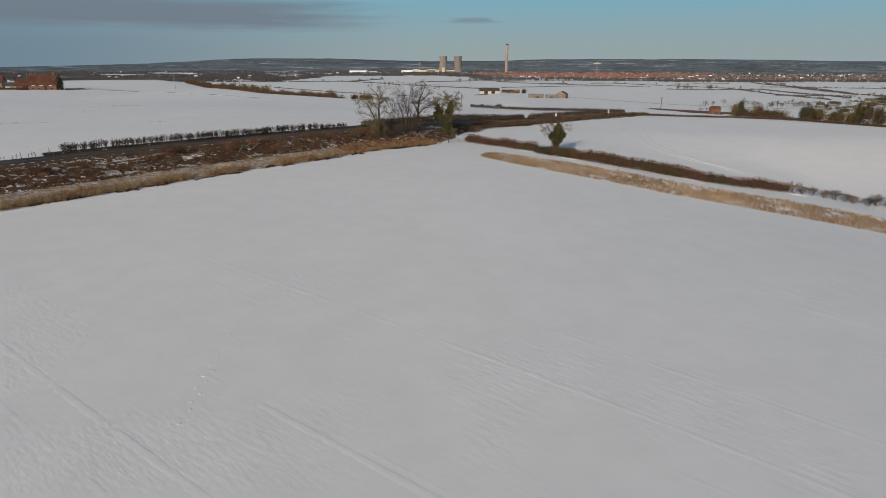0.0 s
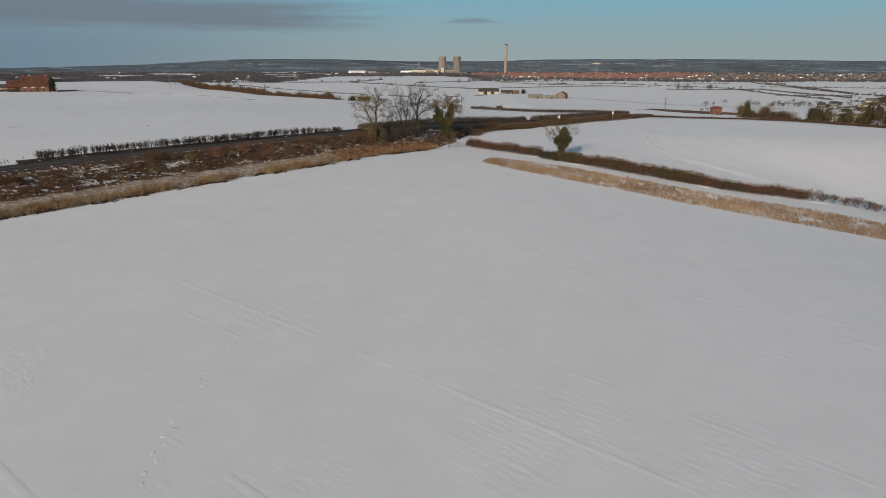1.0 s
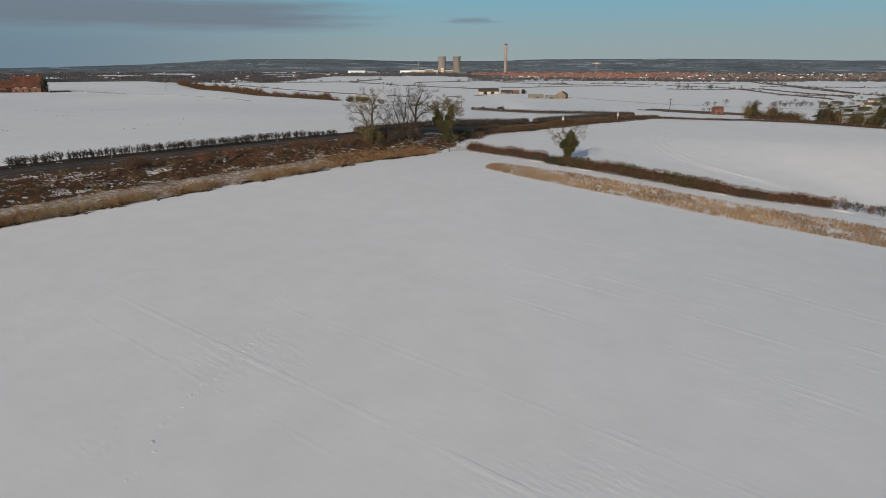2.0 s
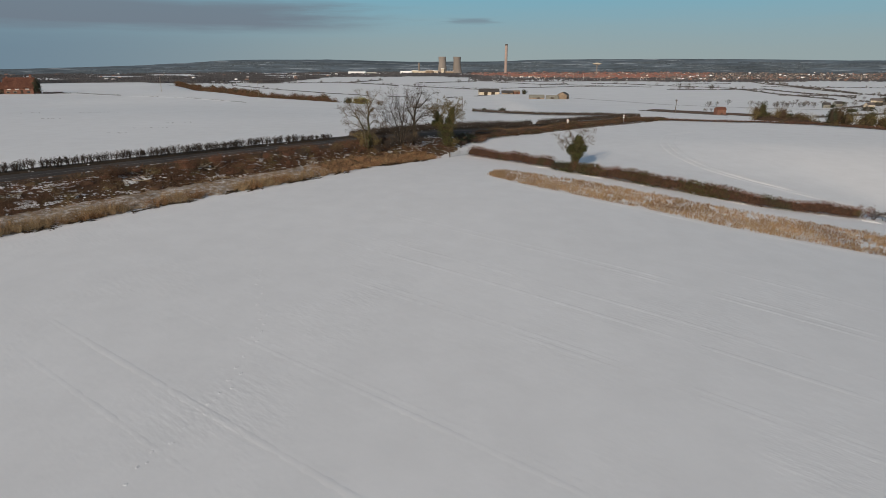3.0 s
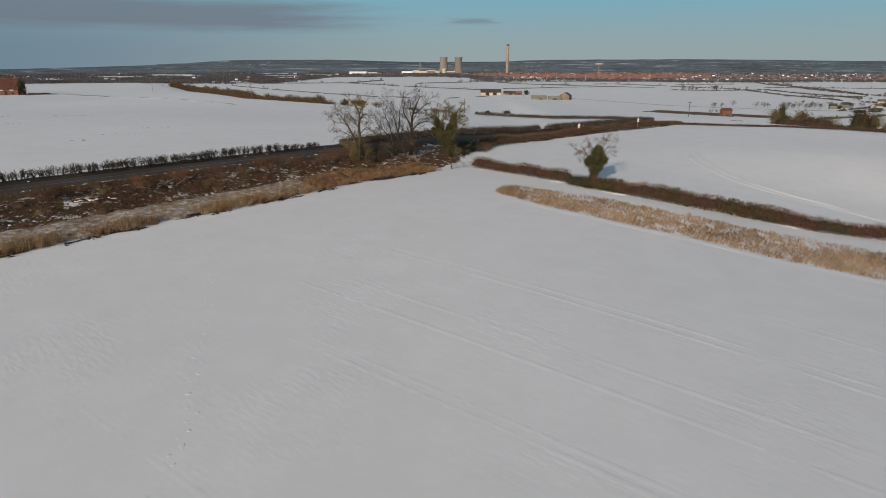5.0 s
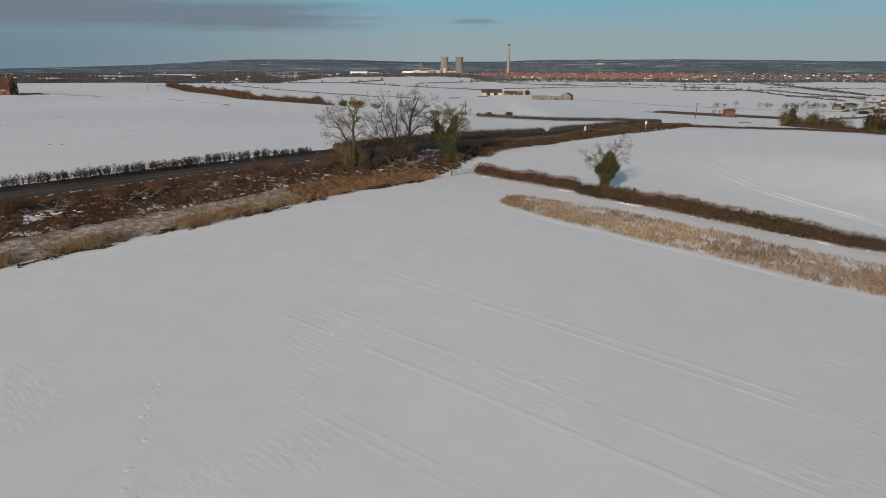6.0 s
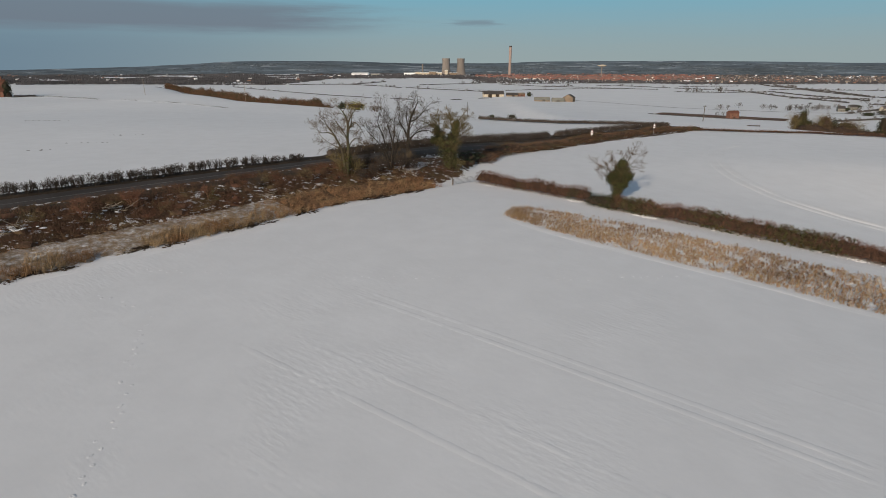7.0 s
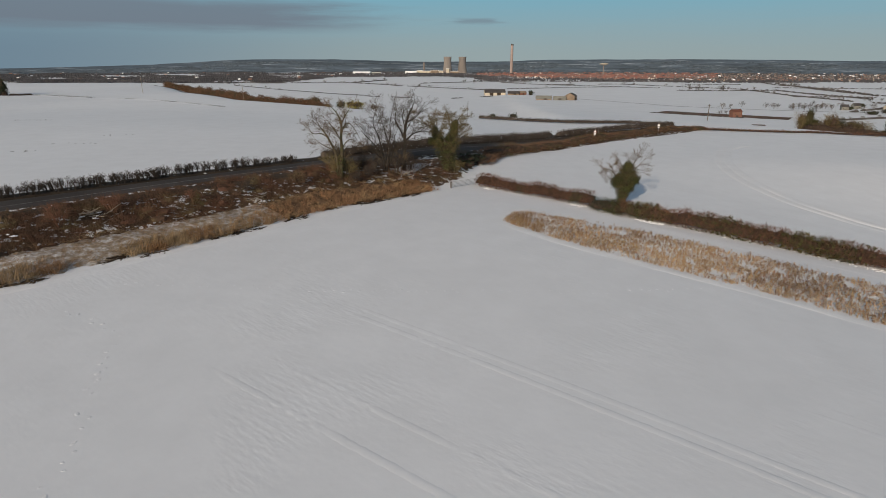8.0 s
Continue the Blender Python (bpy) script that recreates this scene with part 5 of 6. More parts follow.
def build_tracks():
    d = Vector((0.83, -0.558)).normalized()
    n = Vector((-d.y, d.x))
    # offset, start and end along the way, height of the two ridges, gap between them
    for k, (c, lo, hi, h, h2, gap) in enumerate(((12.5, -56, 20, 0.009, 0.004, -2.6), (18.1, -32, 25, 0.007, 0.002, 0.5), (29.4, -54, 40, 0.006, 0.003, -3.2), (35.2, -50, 30, 0.004, 0.002, 0.6), (46.2, -48, 45, 0.005, 0.004, 0.8), (52.7, -52, 40, 0.008, 0.006, 2.8), (62.35, -51, 45, 0.014, 0.010, 1.05), (69.1, -27, 40, 0.006, 0.004, 0.9))):
        g = Geo()
        for side, ridge in ((0.0, h), (gap, h2)):
            rut(g, [tuple(n * (c + side + 0.1 * math.sin(s * 0.07 + k + side)) + d * s) for s in range(lo, hi, 3)], 0.28, ridge * 1.25, 10 + k, 32, 0.25, 0.6)
        tagged(g.object("wheel_track", "snow", None, "", True), "faint straight tractor wheel track under snow", "track", "tractor tracks in the field", "structure")
    g = Geo()
    arc = curve_line([(66.5, 169.8), (60.5, 165.3), (55.5, 159.5), (52.0, 152.0), (48.4, 143.5), (46.2, 132), (47.0, 121.2), (49.8, 115.0), (54, 110.2), (70, 98)])
    for k, x in enumerate((-0.85, 0.85)):
        rut(g, [(p[0] + x, p[1] + 0.4 * x) for p in arc], 0.85, 0.2, 60 + k)
    tagged(g.object("wheel_track", "drift", None, "", True), "curved pair of fresh wheel tracks across the snow", "track", "", "structure")


def build_footprints():
    rng = random.Random(18)
    g = Geo()
    for line in ([(-18.4, 72), (-17.6, 68.5), (-16.2, 66.6), (-15.8, 64.4), (-15.5, 62.1), (-14.6, 59.8), (-12.5, 54), (-11.8, 46), (-14, 38), (-13, 24)], [(-24, 83.4), (-7.5, 82.9), (11.8, 84.2), (20.7, 86.1)], [(-26, 79), (-20, 76), (-18, 70)]):
        for k, (x, y, dx, dy) in enumerate(on_line(line, 0.62)):
            if rng.random() < 0.25:
                continue
            s = 0.16 if k % 2 else -0.16
            px, py = x + dy * s + rng.gauss(0, 0.08), y - dx * s + rng.gauss(0, 0.08)
            z = height(px, py)
            n = 7
            r, turn, long = rng.uniform(0.06, 0.10), rng.uniform(0, 3.14), rng.uniform(1.0, 1.8)
            ring = []
            for q, u in ((1.3, -0.002), (0.8, 0.018), (0.35, 0.002)):
                for i in range(n):
                    e, m = 6.283 * i / n, r * q * rng.uniform(0.75, 1.25)
                    a, b = math.cos(e) * m * long, math.sin(e) * m
                    ring.append((px + a * math.cos(turn) - b * math.sin(turn), py + a * math.sin(turn) + b * math.cos(turn), z + u * rng.uniform(0.1, 1.6)))
            fs = [(a * n + i, a * n + (i + 1) % n, (a + 1) * n + (i + 1) % n, (a + 1) * n + i) for a in (0, 1) for i in range(n)] + [tuple(range(2 * n, 3 * n))]
            g.add(ring, fs)
    tagged(g.object("footprints", "drift", None, "", True), "wandering trail of animal footprints in snow", "footprints", "", "stuff")
    g = Geo()
    for _ in range(900):
        u = rng.choice((122, 131, 142, 156, 180)) + rng.gauss(0, 0.5)
        s = rng.gauss(-95, 28)
        x, y = s, u + 0.22 * (s + 90)
        if x > -58 or noise.noise((x * 0.09, y * 0.03, 4)) < 0.18:
            continue
        L = rng.uniform(0.08, 0.4)
        g.clump((x, y, height(x, y)), (L, 0.1, 0.035), rng)
    tagged(g.object("bare_clods", "mud"), "scattered clods of bare soil showing through snow", "soil", "", "stuff")


def build_drifts():
    """Snow lying in uneven ridges along the banks and hedge feet."""
    rng = random.Random(41)
    g = Geo()
    for k in range(3):
        rut(g, [(x + dy * (0.1 + 0.45 * k) + 0.35 * noise.noise((x * 0.4, y * 0.4, k)), y - dx * (0.1 + 0.45 * k)) for x, y, dx, dy in on_line(EDGE, 1.5)], 0.4, 0.05, 50 + k)
    for k in range(3):
        rut(g, curve_line([(x - 0.15 - 0.12 * k, y - 0.25 - 0.24 * k) for x, y in CROP_FRONT]), 0.42, 0.06, 30 + k)
        rut(g, curve_line([(6 + 0.3 * k, 117.4), (17.0, 108.1 - 0.5 * k), (25, 101.0 - 0.6 * k), (35, 96.2 - 0.6 * k), (44, 92.6 - 0.6 * k), (57, 93.0 - 0.6 * k), (80, 90.4 - 0.6 * k)]), 0.55, 0.05, 40 + k)
    tagged(g.object("snow_drifts", "drift", None, "", True), "small uneven snow drifts along banks and hedges", "snow", "", "stuff")
    g = Geo()
    for x, y, dx, dy in on_line(EDGE, 0.5):
        for _ in range(2):
            s = rng.uniform(-0.35, 1.5)
            px, py = x - dy * s, y + dx * s
            if noise.noise((px * 0.3, py * 0.3, 12)) > 0.0:
                for _ in range(3):
                    qx, qy = px + rng.gauss(0, 0.22), py + rng.gauss(0, 0.18)
                    g.clump((qx, qy, height(qx, qy) + 0.01), (rng.uniform(0.05, 0.22), rng.uniform(0.05, 0.14), rng.uniform(0.04, 0.14)), rng)
                for _ in range(4):
                    L = rng.uniform(0.3, 1.0)
                    g.blade((px + rng.gauss(0, 0.2), py + rng.gauss(0, 0.2), height(px, py) + rng.uniform(0.05, 0.14)), (dx * L + rng.gauss(0, 0.08), dy * L + rng.gauss(0, 0.08), rng.gauss(0, 0.03)), rng.uniform(0.05, 0.14), rng)
                for _ in range(14):
                    g.blade((px + rng.gauss(0, 0.25), py + rng.gauss(0, 0.2), height(px, py)), (rng.gauss(0, 0.1), rng.gauss(0, 0.1), rng.uniform(0.1, 0.35)), rng.uniform(0.012, 0.03), rng)
    tagged(g.object("turf_clods", "mud"), "dark broken turf clods along the field edge", "soil", "", "stuff")


def build_boundary():
    """The low snow bank between the two fields beside the farmhouse, with dead stems showing here and there."""
    rng = random.Random(47)
    line = curve_line([(-194, 297), (-178, 303), (-152, 301), (-120, 277), (-98, 259), (-77, 242)])
    g = Geo()
    rut(g, line, 1.6, 0.4, 71, 10, 1.0)
    tagged(g.object("snow_bank", "drift", None, "", True), "low snow bank between two open fields", "snow bank", "", "structure")
    g = Geo()
    for x, y, dx, dy in on_line(line, 0.35):
        if noise.noise((x * 0.09, y * 0.09, 5)) < (-0.25 if x < -160 else 0.12):
            continue
        for _ in range(10):
            px, py = x + rng.gauss(0, 0.5), y + rng.gauss(0, 0.5)
            h = rng.uniform(0.25, 0.9) if x < -160 else rng.uniform(0.1, 0.4)
            g.blade((px, py, height(px, py) - 0.05), (rng.gauss(0, 0.2), rng.gauss(0, 0.2), h), rng.uniform(0.05, 0.1), rng)
    tagged(g.object("dead_stems", "darktwig"), "dark dead stems along a snowy field boundary", "stems", "", "stuff")


def build_hedge_humps():
    """Lumps of snow blown in under the field hedge."""
    rng = random.Random(45)
    g = Geo()
    for x, y, dx, dy in on_line([(5.2, 118.0), (10, 114.2), (17.0, 108.9), (20.4, 106.0), (25.5, 102.7), (34.8, 97.5), (44, 93.1), (57, 93.9), (68, 93.2), (80, 91.4)], 0.22):
        lively = noise.noise((x * 0.3, y * 0.3, 61))
        for _ in range(9 if lively > 0.2 else int(rng.random() < 0.3)):
            s = rng.uniform(-0.5, 0.35)
            px, py = x + dy * s + rng.gauss(0, 0.15), y - dx * s + rng.gauss(0, 0.15)
            r = rng.uniform(0.05, 0.17)
            g.clump((px, py, height(px, py) - 0.01), (r * rng.uniform(0.8, 1.6), r, r * rng.uniform(0.5, 0.9)), rng)
    tagged(g.object("snow_humps", "drift", None, "", True), "lumpy snow blown in under the field hedge", "snow", "", "stuff")


def build_hedge_snow():
    """Broken snow lying at the foot of the hawthorn row and beside the road."""
    rng = random.Random(44)
    g = Geo()
    for x, y, dx, dy in [q for q in road_line if -75 < q[0] < -8]:
        for _ in range(9):
            s = rng.uniform(3.4, 5.6)
            px, py = x - dy * s + rng.gauss(0, 0.5), y + dx * s + rng.gauss(0, 0.5)
            if noise.noise((px * 0.16, py * 0.16, 19)) < 0.1:
                continue
            g.clump((px, py, height(px, py) + 0.13), (rng.uniform(0.05, 0.2), rng.uniform(0.05, 0.14), rng.uniform(0.03, 0.07)), rng)
    tagged(g.object("hedge_foot_snow", "drift", None, "", True), "broken snow lying below the roadside hedge", "snow", "", "stuff")


def build_verge_snow():
    """Ragged patches of snow left lying on the verge."""
    rng = random.Random(46)
    g = Geo()
    for x, y, long, wide in ((-51.5, 80.2, 4.6, 1.0), (-46.4, 82.6, 3.6, 0.7), (-55.4, 75.2, 3.0, 0.7), (-44.2, 77.6, 2.6, 0.6), (-50.4, 77.4, 2.4, 0.6), (-39.2, 86.6, 2.0, 0.6), (-37.0, 84.6, 2.4, 0.5), (-58.5, 72.0, 2.6, 0.8), (-30.2, 93.0, 2.0, 0.4), (-24.0, 99.6, 1.8, 0.4), (-3.2, 131.0, 2.6, 0.9)):
        for _ in range(int(120 * long * wide)):
            u, v = rng.gauss(0, 0.5) * long, rng.gauss(0, 0.5) * wide
            px, py = x + 0.68 * u - 0.73 * v, y + 0.73 * u + 0.68 * v
            if noise.noise((px * 1.1, py * 1.1, 33)) < -0.05:
                continue
            g.clump((px, py, height(px, py) + rng.uniform(0.08, 0.15)), (rng.uniform(0.05, 0.2), rng.uniform(0.05, 0.14), rng.uniform(0.03, 0.07)), rng)
    tagged(g.object("verge_snow", "drift", None, "", True), "ragged patches of snow on the brown verge", "snow", "", "stuff")


build_verge_snow()
build_hedge_humps()
build_hedge_snow()
build_tracks()
build_footprints()
build_drifts()
build_boundary()


# ---- buildings ----
def building(name, x, y, size, rz, roof_h, wall, roof, label, category, z=None, openings=(), over=0.5):
    """A pitched-roof building, ridge along its length, with doors or windows on the side towards the field."""
    z = height(x, y) - 0.3 if z is None else z
    ob = empty(name, (x, y, z), label, category)
    ob.rotation_euler[2] = rz
    for n, mat, w, r in (("wall", wall, True, False), ("roof", roof, False, True)):
        g = Geo()
        g.gable((0, 0, 0), size, 0, roof_h, over, w, r)
        thing_part(g, n, mat, ob)
    for kind, cx, cz, w, h, mat in openings:
        g = Geo()
        g.box((cx, -size[1] / 2 - 0.03, cz), (w, 0.16, h))
        hole = thing_part(g, kind, "deadwood" if kind == "window" else mat, ob)
        if kind == "window":
            g = Geo()
            g.box((cx, -size[1] / 2 - 0.12, cz), (w - 0.24, 0.06, h - 0.2))
            thing_part(g, "pane", mat, hole)
        elif w > 1.5:
            g = Geo()
            g.box((cx, -size[1] / 2 - 0.13, cz), (0.12, 0.06, h))
            thing_part(g, "door_rail", "post", hole)
    return ob


def build_farmhouse():
    y = 302
    wins = [("window", cx, 2.75, 1.7, 0.9, "whitepaint") for cx in (-3.9, -0.6, 3.6)] + [("window", cx, 1.1, 1.4, 1.0, "glass") for cx in (-4.4, -1.6, 3.9)] + [("door", 1.2, 1.1, 1.0, 2.1, "mud")]
    h = building("farmhouse", -207.4, y, (12.0, 8, 3.3), radians(20), 4.4, "brick", "oldtile", "red-brick farmhouse with a steep clay-tiled roof", "house", openings=wins)
    for cx, tall in ((-4.9, 1.5), (4.9, 2.2)):
        g = Geo()
        g.box((cx, 0, 7.3 + tall / 2 - 0.6), (0.9, 0.8, tall))
        stack = thing_part(g, "chimney", "brick", h)
        for k in (-0.2, 0.2):
            g = Geo()
            g.tube((cx + k, 0, 6.7 + tall), (cx + k, 0, 7.1 + tall), 0.13, 0.11, 8, True)
            thing_part(g, "chimney_pot", "rooftile", stack)
    building("outbuilding", -217.2, y + 1, (8.5, 6, 2.9), radians(20), 2.6, "brick", "oldtile", "low red-tiled outbuilding beside the farmhouse", "outbuilding", openings=[("door", 0, 1.2, 2.2, 2.2, "mud")])
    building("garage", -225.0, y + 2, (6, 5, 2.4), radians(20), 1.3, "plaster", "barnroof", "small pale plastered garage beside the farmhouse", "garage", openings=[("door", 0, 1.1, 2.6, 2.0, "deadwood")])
    building("barn", -236, y + 3, (9, 7, 4.2), radians(20), 2.6, "barnwall", "oldtile", "tan-walled barn beside the farmhouse", "barn", openings=[("door", 0, 1.6, 3, 3, "mud")])
    leafy_bush("evergreen_tree", -199.6, 302, 1.9, 7.6, "ever", 91, "dark evergreen tree at the end of the farmhouse", "tree", 1500, 0.2)
    twig_hedge("garden_hedge", [(-196, 301), (-187, 301.5)], 1.2, 1.0, 40, "darktwig", 92, "low dark garden hedge beside the farmhouse")
    twig_hedge("garden_hedge", [(-214, 297), (-226, 298), (-240, 299)], 1.6, 1.4, 40, "ever", 93, "dark garden hedge in front of the outbuildings")


def build_farms():
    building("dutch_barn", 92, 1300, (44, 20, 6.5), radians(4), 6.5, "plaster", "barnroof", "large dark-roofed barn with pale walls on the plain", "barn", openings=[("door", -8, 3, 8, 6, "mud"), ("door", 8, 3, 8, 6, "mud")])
    building("barn", 132, 1296, (24, 12, 3.5), radians(-4), 4.5, "barnwall", "barnroof", "long tan farm building on the plain", "barn", openings=[("door", 3, 2, 5, 4, "mud")])
    building("barn", 152, 1300, (14, 12, 5), radians(10), 3, "brick", "barnwall", "short brick farm building on the plain", "barn", openings=[("door", 0, 2, 3, 4, "mud")])
    leafy_bush("evergreen_tree", 170, 1302, 7, 9, "ever", 95, "dark round tree beside the farm buildings", "tree", 200, 1.2)
    building("barn", 168, 1110, (28, 14, 2.6), radians(-6), 5, "barnwall", "dullclad", "grey-green roofed barn on the plain", "barn", openings=[("door", 3, 1.8, 5, 3.6, "mud")])
    building("barn", 196, 1104, (22, 12, 2.6), radians(-6), 4.5, "dullclad", "dullclad", "low grey-green farm shed on the plain", "barn", openings=[("door", 0, 1.8, 5, 3.6, "mud")])
    building("barn", 218, 1112, (15, 18, 8), radians(62), 5, "barnwall", "barnroof", "tall tan-gabled barn with a dark roof", "barn", openings=[("door", 0, 2.2, 5, 4.4, "mud")])
    building("brick_barn", 344, 748, (11.5, 8, 7.2), radians(8), 2.4, "brick", "rooftile", "tall orange-brick barn by a hedge below the hill", "barn", openings=[("window", -3, 4, 1.2, 1.4, "mud"), ("window", 3, 4, 1.2, 1.4, "mud"), ("door", 0, 1.4, 2.5, 2.8, "mud")])
    for k, (x, y, w) in enumerate(((640, 900, 12), (612, 930, 10), (690, 905, 14), (575, 900, 9), (730, 1010, 16), (700, 860, 10), (655, 780, 12))):
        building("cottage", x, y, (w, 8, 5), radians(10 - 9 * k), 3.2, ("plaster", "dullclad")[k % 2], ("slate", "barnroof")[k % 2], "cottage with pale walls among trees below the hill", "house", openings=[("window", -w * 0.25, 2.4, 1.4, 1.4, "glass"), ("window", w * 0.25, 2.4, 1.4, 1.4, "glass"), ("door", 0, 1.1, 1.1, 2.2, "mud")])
    for k, (x, y) in enumerate(((116, 262), (150, 300), (176, 330))):
        building("shed", x, y, (3.5 + 2 * k, 3, 1.2), radians(-20), 1.0, ("deadwood", "dullclad", "pale")[k], ("slate", "whiteclad", "whiteclad")[k], "low shed with snow on its roof", "shed", openings=[("door", 0, 0.9, 1.2, 1.8, "mud")])


def revolve(profile, n=24):
    g = Geo()
    vs = [(r * math.cos(2 * math.pi * i / n), r * math.sin(2 * math.pi * i / n), z) for r, z in profile for i in range(n)]
    fs = [(a * n + i, a * n + (i + 1) % n, (a + 1) * n + (i + 1) % n, (a + 1) * n + i) for a in range(len(profile) - 1) for i in range(n)]
    fs.append(tuple((len(profile) - 1) * n + i for i in range(n)))
    g.add(vs, fs)
    return g


def build_power_station():
    base = -50
    for x, y in ((-34, 4330), (74, 4380)):
        ob = empty("cooling_tower", (x, y, base), "tall weathered concrete cooling tower with a waisted outline", "cooling tower", "cooling towers")
        prof = [(25 + 13 * ((1 - t) ** 2) * 1.0 + 3.5 * max(0, t - 0.72) / 0.28, 112 * t) for t in [i / 14 for i in range(15)]]
        prof += [(prof[-1][0] - 1.2, 112), (prof[-1][0] - 3, 100)]
        thing_part(revolve(prof, 36), "shell", "concrete", ob, "", True)
        g = Geo()
        for i in range(24):
            a = 2 * math.pi * i / 24
            g.tube((math.cos(a) * 40, math.sin(a) * 40, -2), (math.cos(a + 0.1) * 37.6, math.sin(a + 0.1) * 37.6, 6), 0.8, 0.8, 4)
        thing_part(g, "leg_ring", "concrete", ob)
    ob = empty("chimney_stack", (428, 4330, base), "very tall pinkish concrete power station chimney", "chimney")
    thing_part(revolve([(10.5, 0), (10.2, 60), (9.8, 130), (9.6, 186), (9.6, 190)], 24), "shaft", "chimney", ob, "", True)
    thing_part(revolve([(9.8, 188), (10.2, 189), (10.2, 197), (8.5, 197.4)], 24), "cap", "darkcap", ob, "sooty dark rim")
    ob = empty("chimney_stack", (-205, 4350, base), "shorter slim grey chimney of the gas plant", "chimney")
    thing_part(revolve([(6.5, 0), (6, 60), (5.6, 72)], 16), "shaft", "concrete", ob, "", True)
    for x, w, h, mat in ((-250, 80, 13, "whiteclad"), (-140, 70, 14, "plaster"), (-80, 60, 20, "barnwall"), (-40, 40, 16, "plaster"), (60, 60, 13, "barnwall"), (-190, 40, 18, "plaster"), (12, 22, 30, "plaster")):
        ob = empty("plant_hall", (x - 44, 4260 + (x * 7) % 40, base), "boxy power station hall with flat roof", "industrial building")
        g = Geo()
        g.box((0, 0, h / 2), (w, 40, h))
        thing_part(g, "wall", mat, ob)
        g = Geo()
        g.box((0, 0, h + 0.8), (w + 2, 42, 1.6))
        thing_part(g, "roof", "whiteclad", ob)
    for ob in bpy.data.objects:
        if ob.parent is None and ob.name.split(".")[0] in ("cooling_tower", "chimney_stack", "plant_hall"):
            top = max((v.co.z for c in ob.children for v in c.data.vertices), default=1)
            ob.location = (ob.location.x * 0.9, ob.location.y * 0.9, -49)
            ob.scale = (0.9, 0.9, 0.9 + 5.5 / top)
    ob = empty("warehouse", (-560, 3690, base), "long white warehouse with a shallow roof", "warehouse")
    g = Geo()
    g.gable((0, 0, 0), (104, 60, 17), 0, 5, 1, True, False)
    thing_part(g, "wall", "whiteclad", ob)
    g = Geo()
    g.gable((0, 0, 0), (104, 60, 17), 0, 5, 1, False, True)
    thing_part(g, "roof", "whiteclad", ob)
    ob = empty("warehouse", (-480, 3720, base), "low grey and white warehouse annexe", "warehouse")
    g = Geo()
    g.box((0, 0, 6), (70, 40, 14))
    thing_part(g, "wall", "dullclad", ob)
    g = Geo()
    g.box((0, 0, 13.5), (72, 42, 1.5))
    thing_part(g, "roof", "whiteclad", ob)
    ob = empty("water_tower", (806, 3200, base), "white mushroom-shaped water tower above the town", "water tower")
    thing_part(revolve([(2.4, 0), (2.0, 40), (3, 55)], 16), "stem", "concrete", ob, "", True)
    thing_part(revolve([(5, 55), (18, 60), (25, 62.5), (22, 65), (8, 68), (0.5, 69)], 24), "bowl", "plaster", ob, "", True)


def bearing(deg, depth):
    """A spot on the plain, by its bearing from the way ahead and its depth."""
    return depth * math.tan(radians(deg)), 40 + depth


def build_town():
    rng = random.Random(61)
    for name, lo, hi, near, far, count, wall, roof, label in (
        ("town_houses", 2.5, 24, 27.5, 16.5, 1500, "townwall", "townroof", "dense town of red-brick houses with red roofs"),
        ("town_houses", 20, 41, 31, 17, 850, "pale", "slate", "suburb of pale houses with grey snowy roofs"),
    ):
        ob = empty(name, (0, 2500, -50), label, "houses", "", "stuff")
        walls, roofs = Geo(), Geo()
        for _ in range(count):
            b, q = rng.uniform(lo, hi), rng.uniform(far, near) if rng.random() < 0.6 else rng.uniform(far + 4, near)
            edge = near - 6 * max(0, (14 - b) / 12) + 1.5 * noise.noise((b * 0.7, 1, 2))
            if q > edge:
                continue
            x, y = bearing(b, 69500 / q)
            s = (rng.uniform(8, 18 if lo < 10 else 12), rng.uniform(7, 9), rng.uniform(4, 6.5))
            rz = rng.choice((0, 0.3, 1.5, 1.9, -0.4)) + rng.gauss(0, 0.1)
            c = (x, y - 2500, 0)
            h = rng.uniform(3, 4.5)
            walls.gable(c, s, rz, h, 0.4, True, False)
            roofs.gable(c, s, rz, h, 0.4, False, True)
        tagged(walls.object("walls", wall, ob), "", "", "", "stuff")
        tagged(roofs.object("roofs", roof, ob), "", "", "", "stuff")


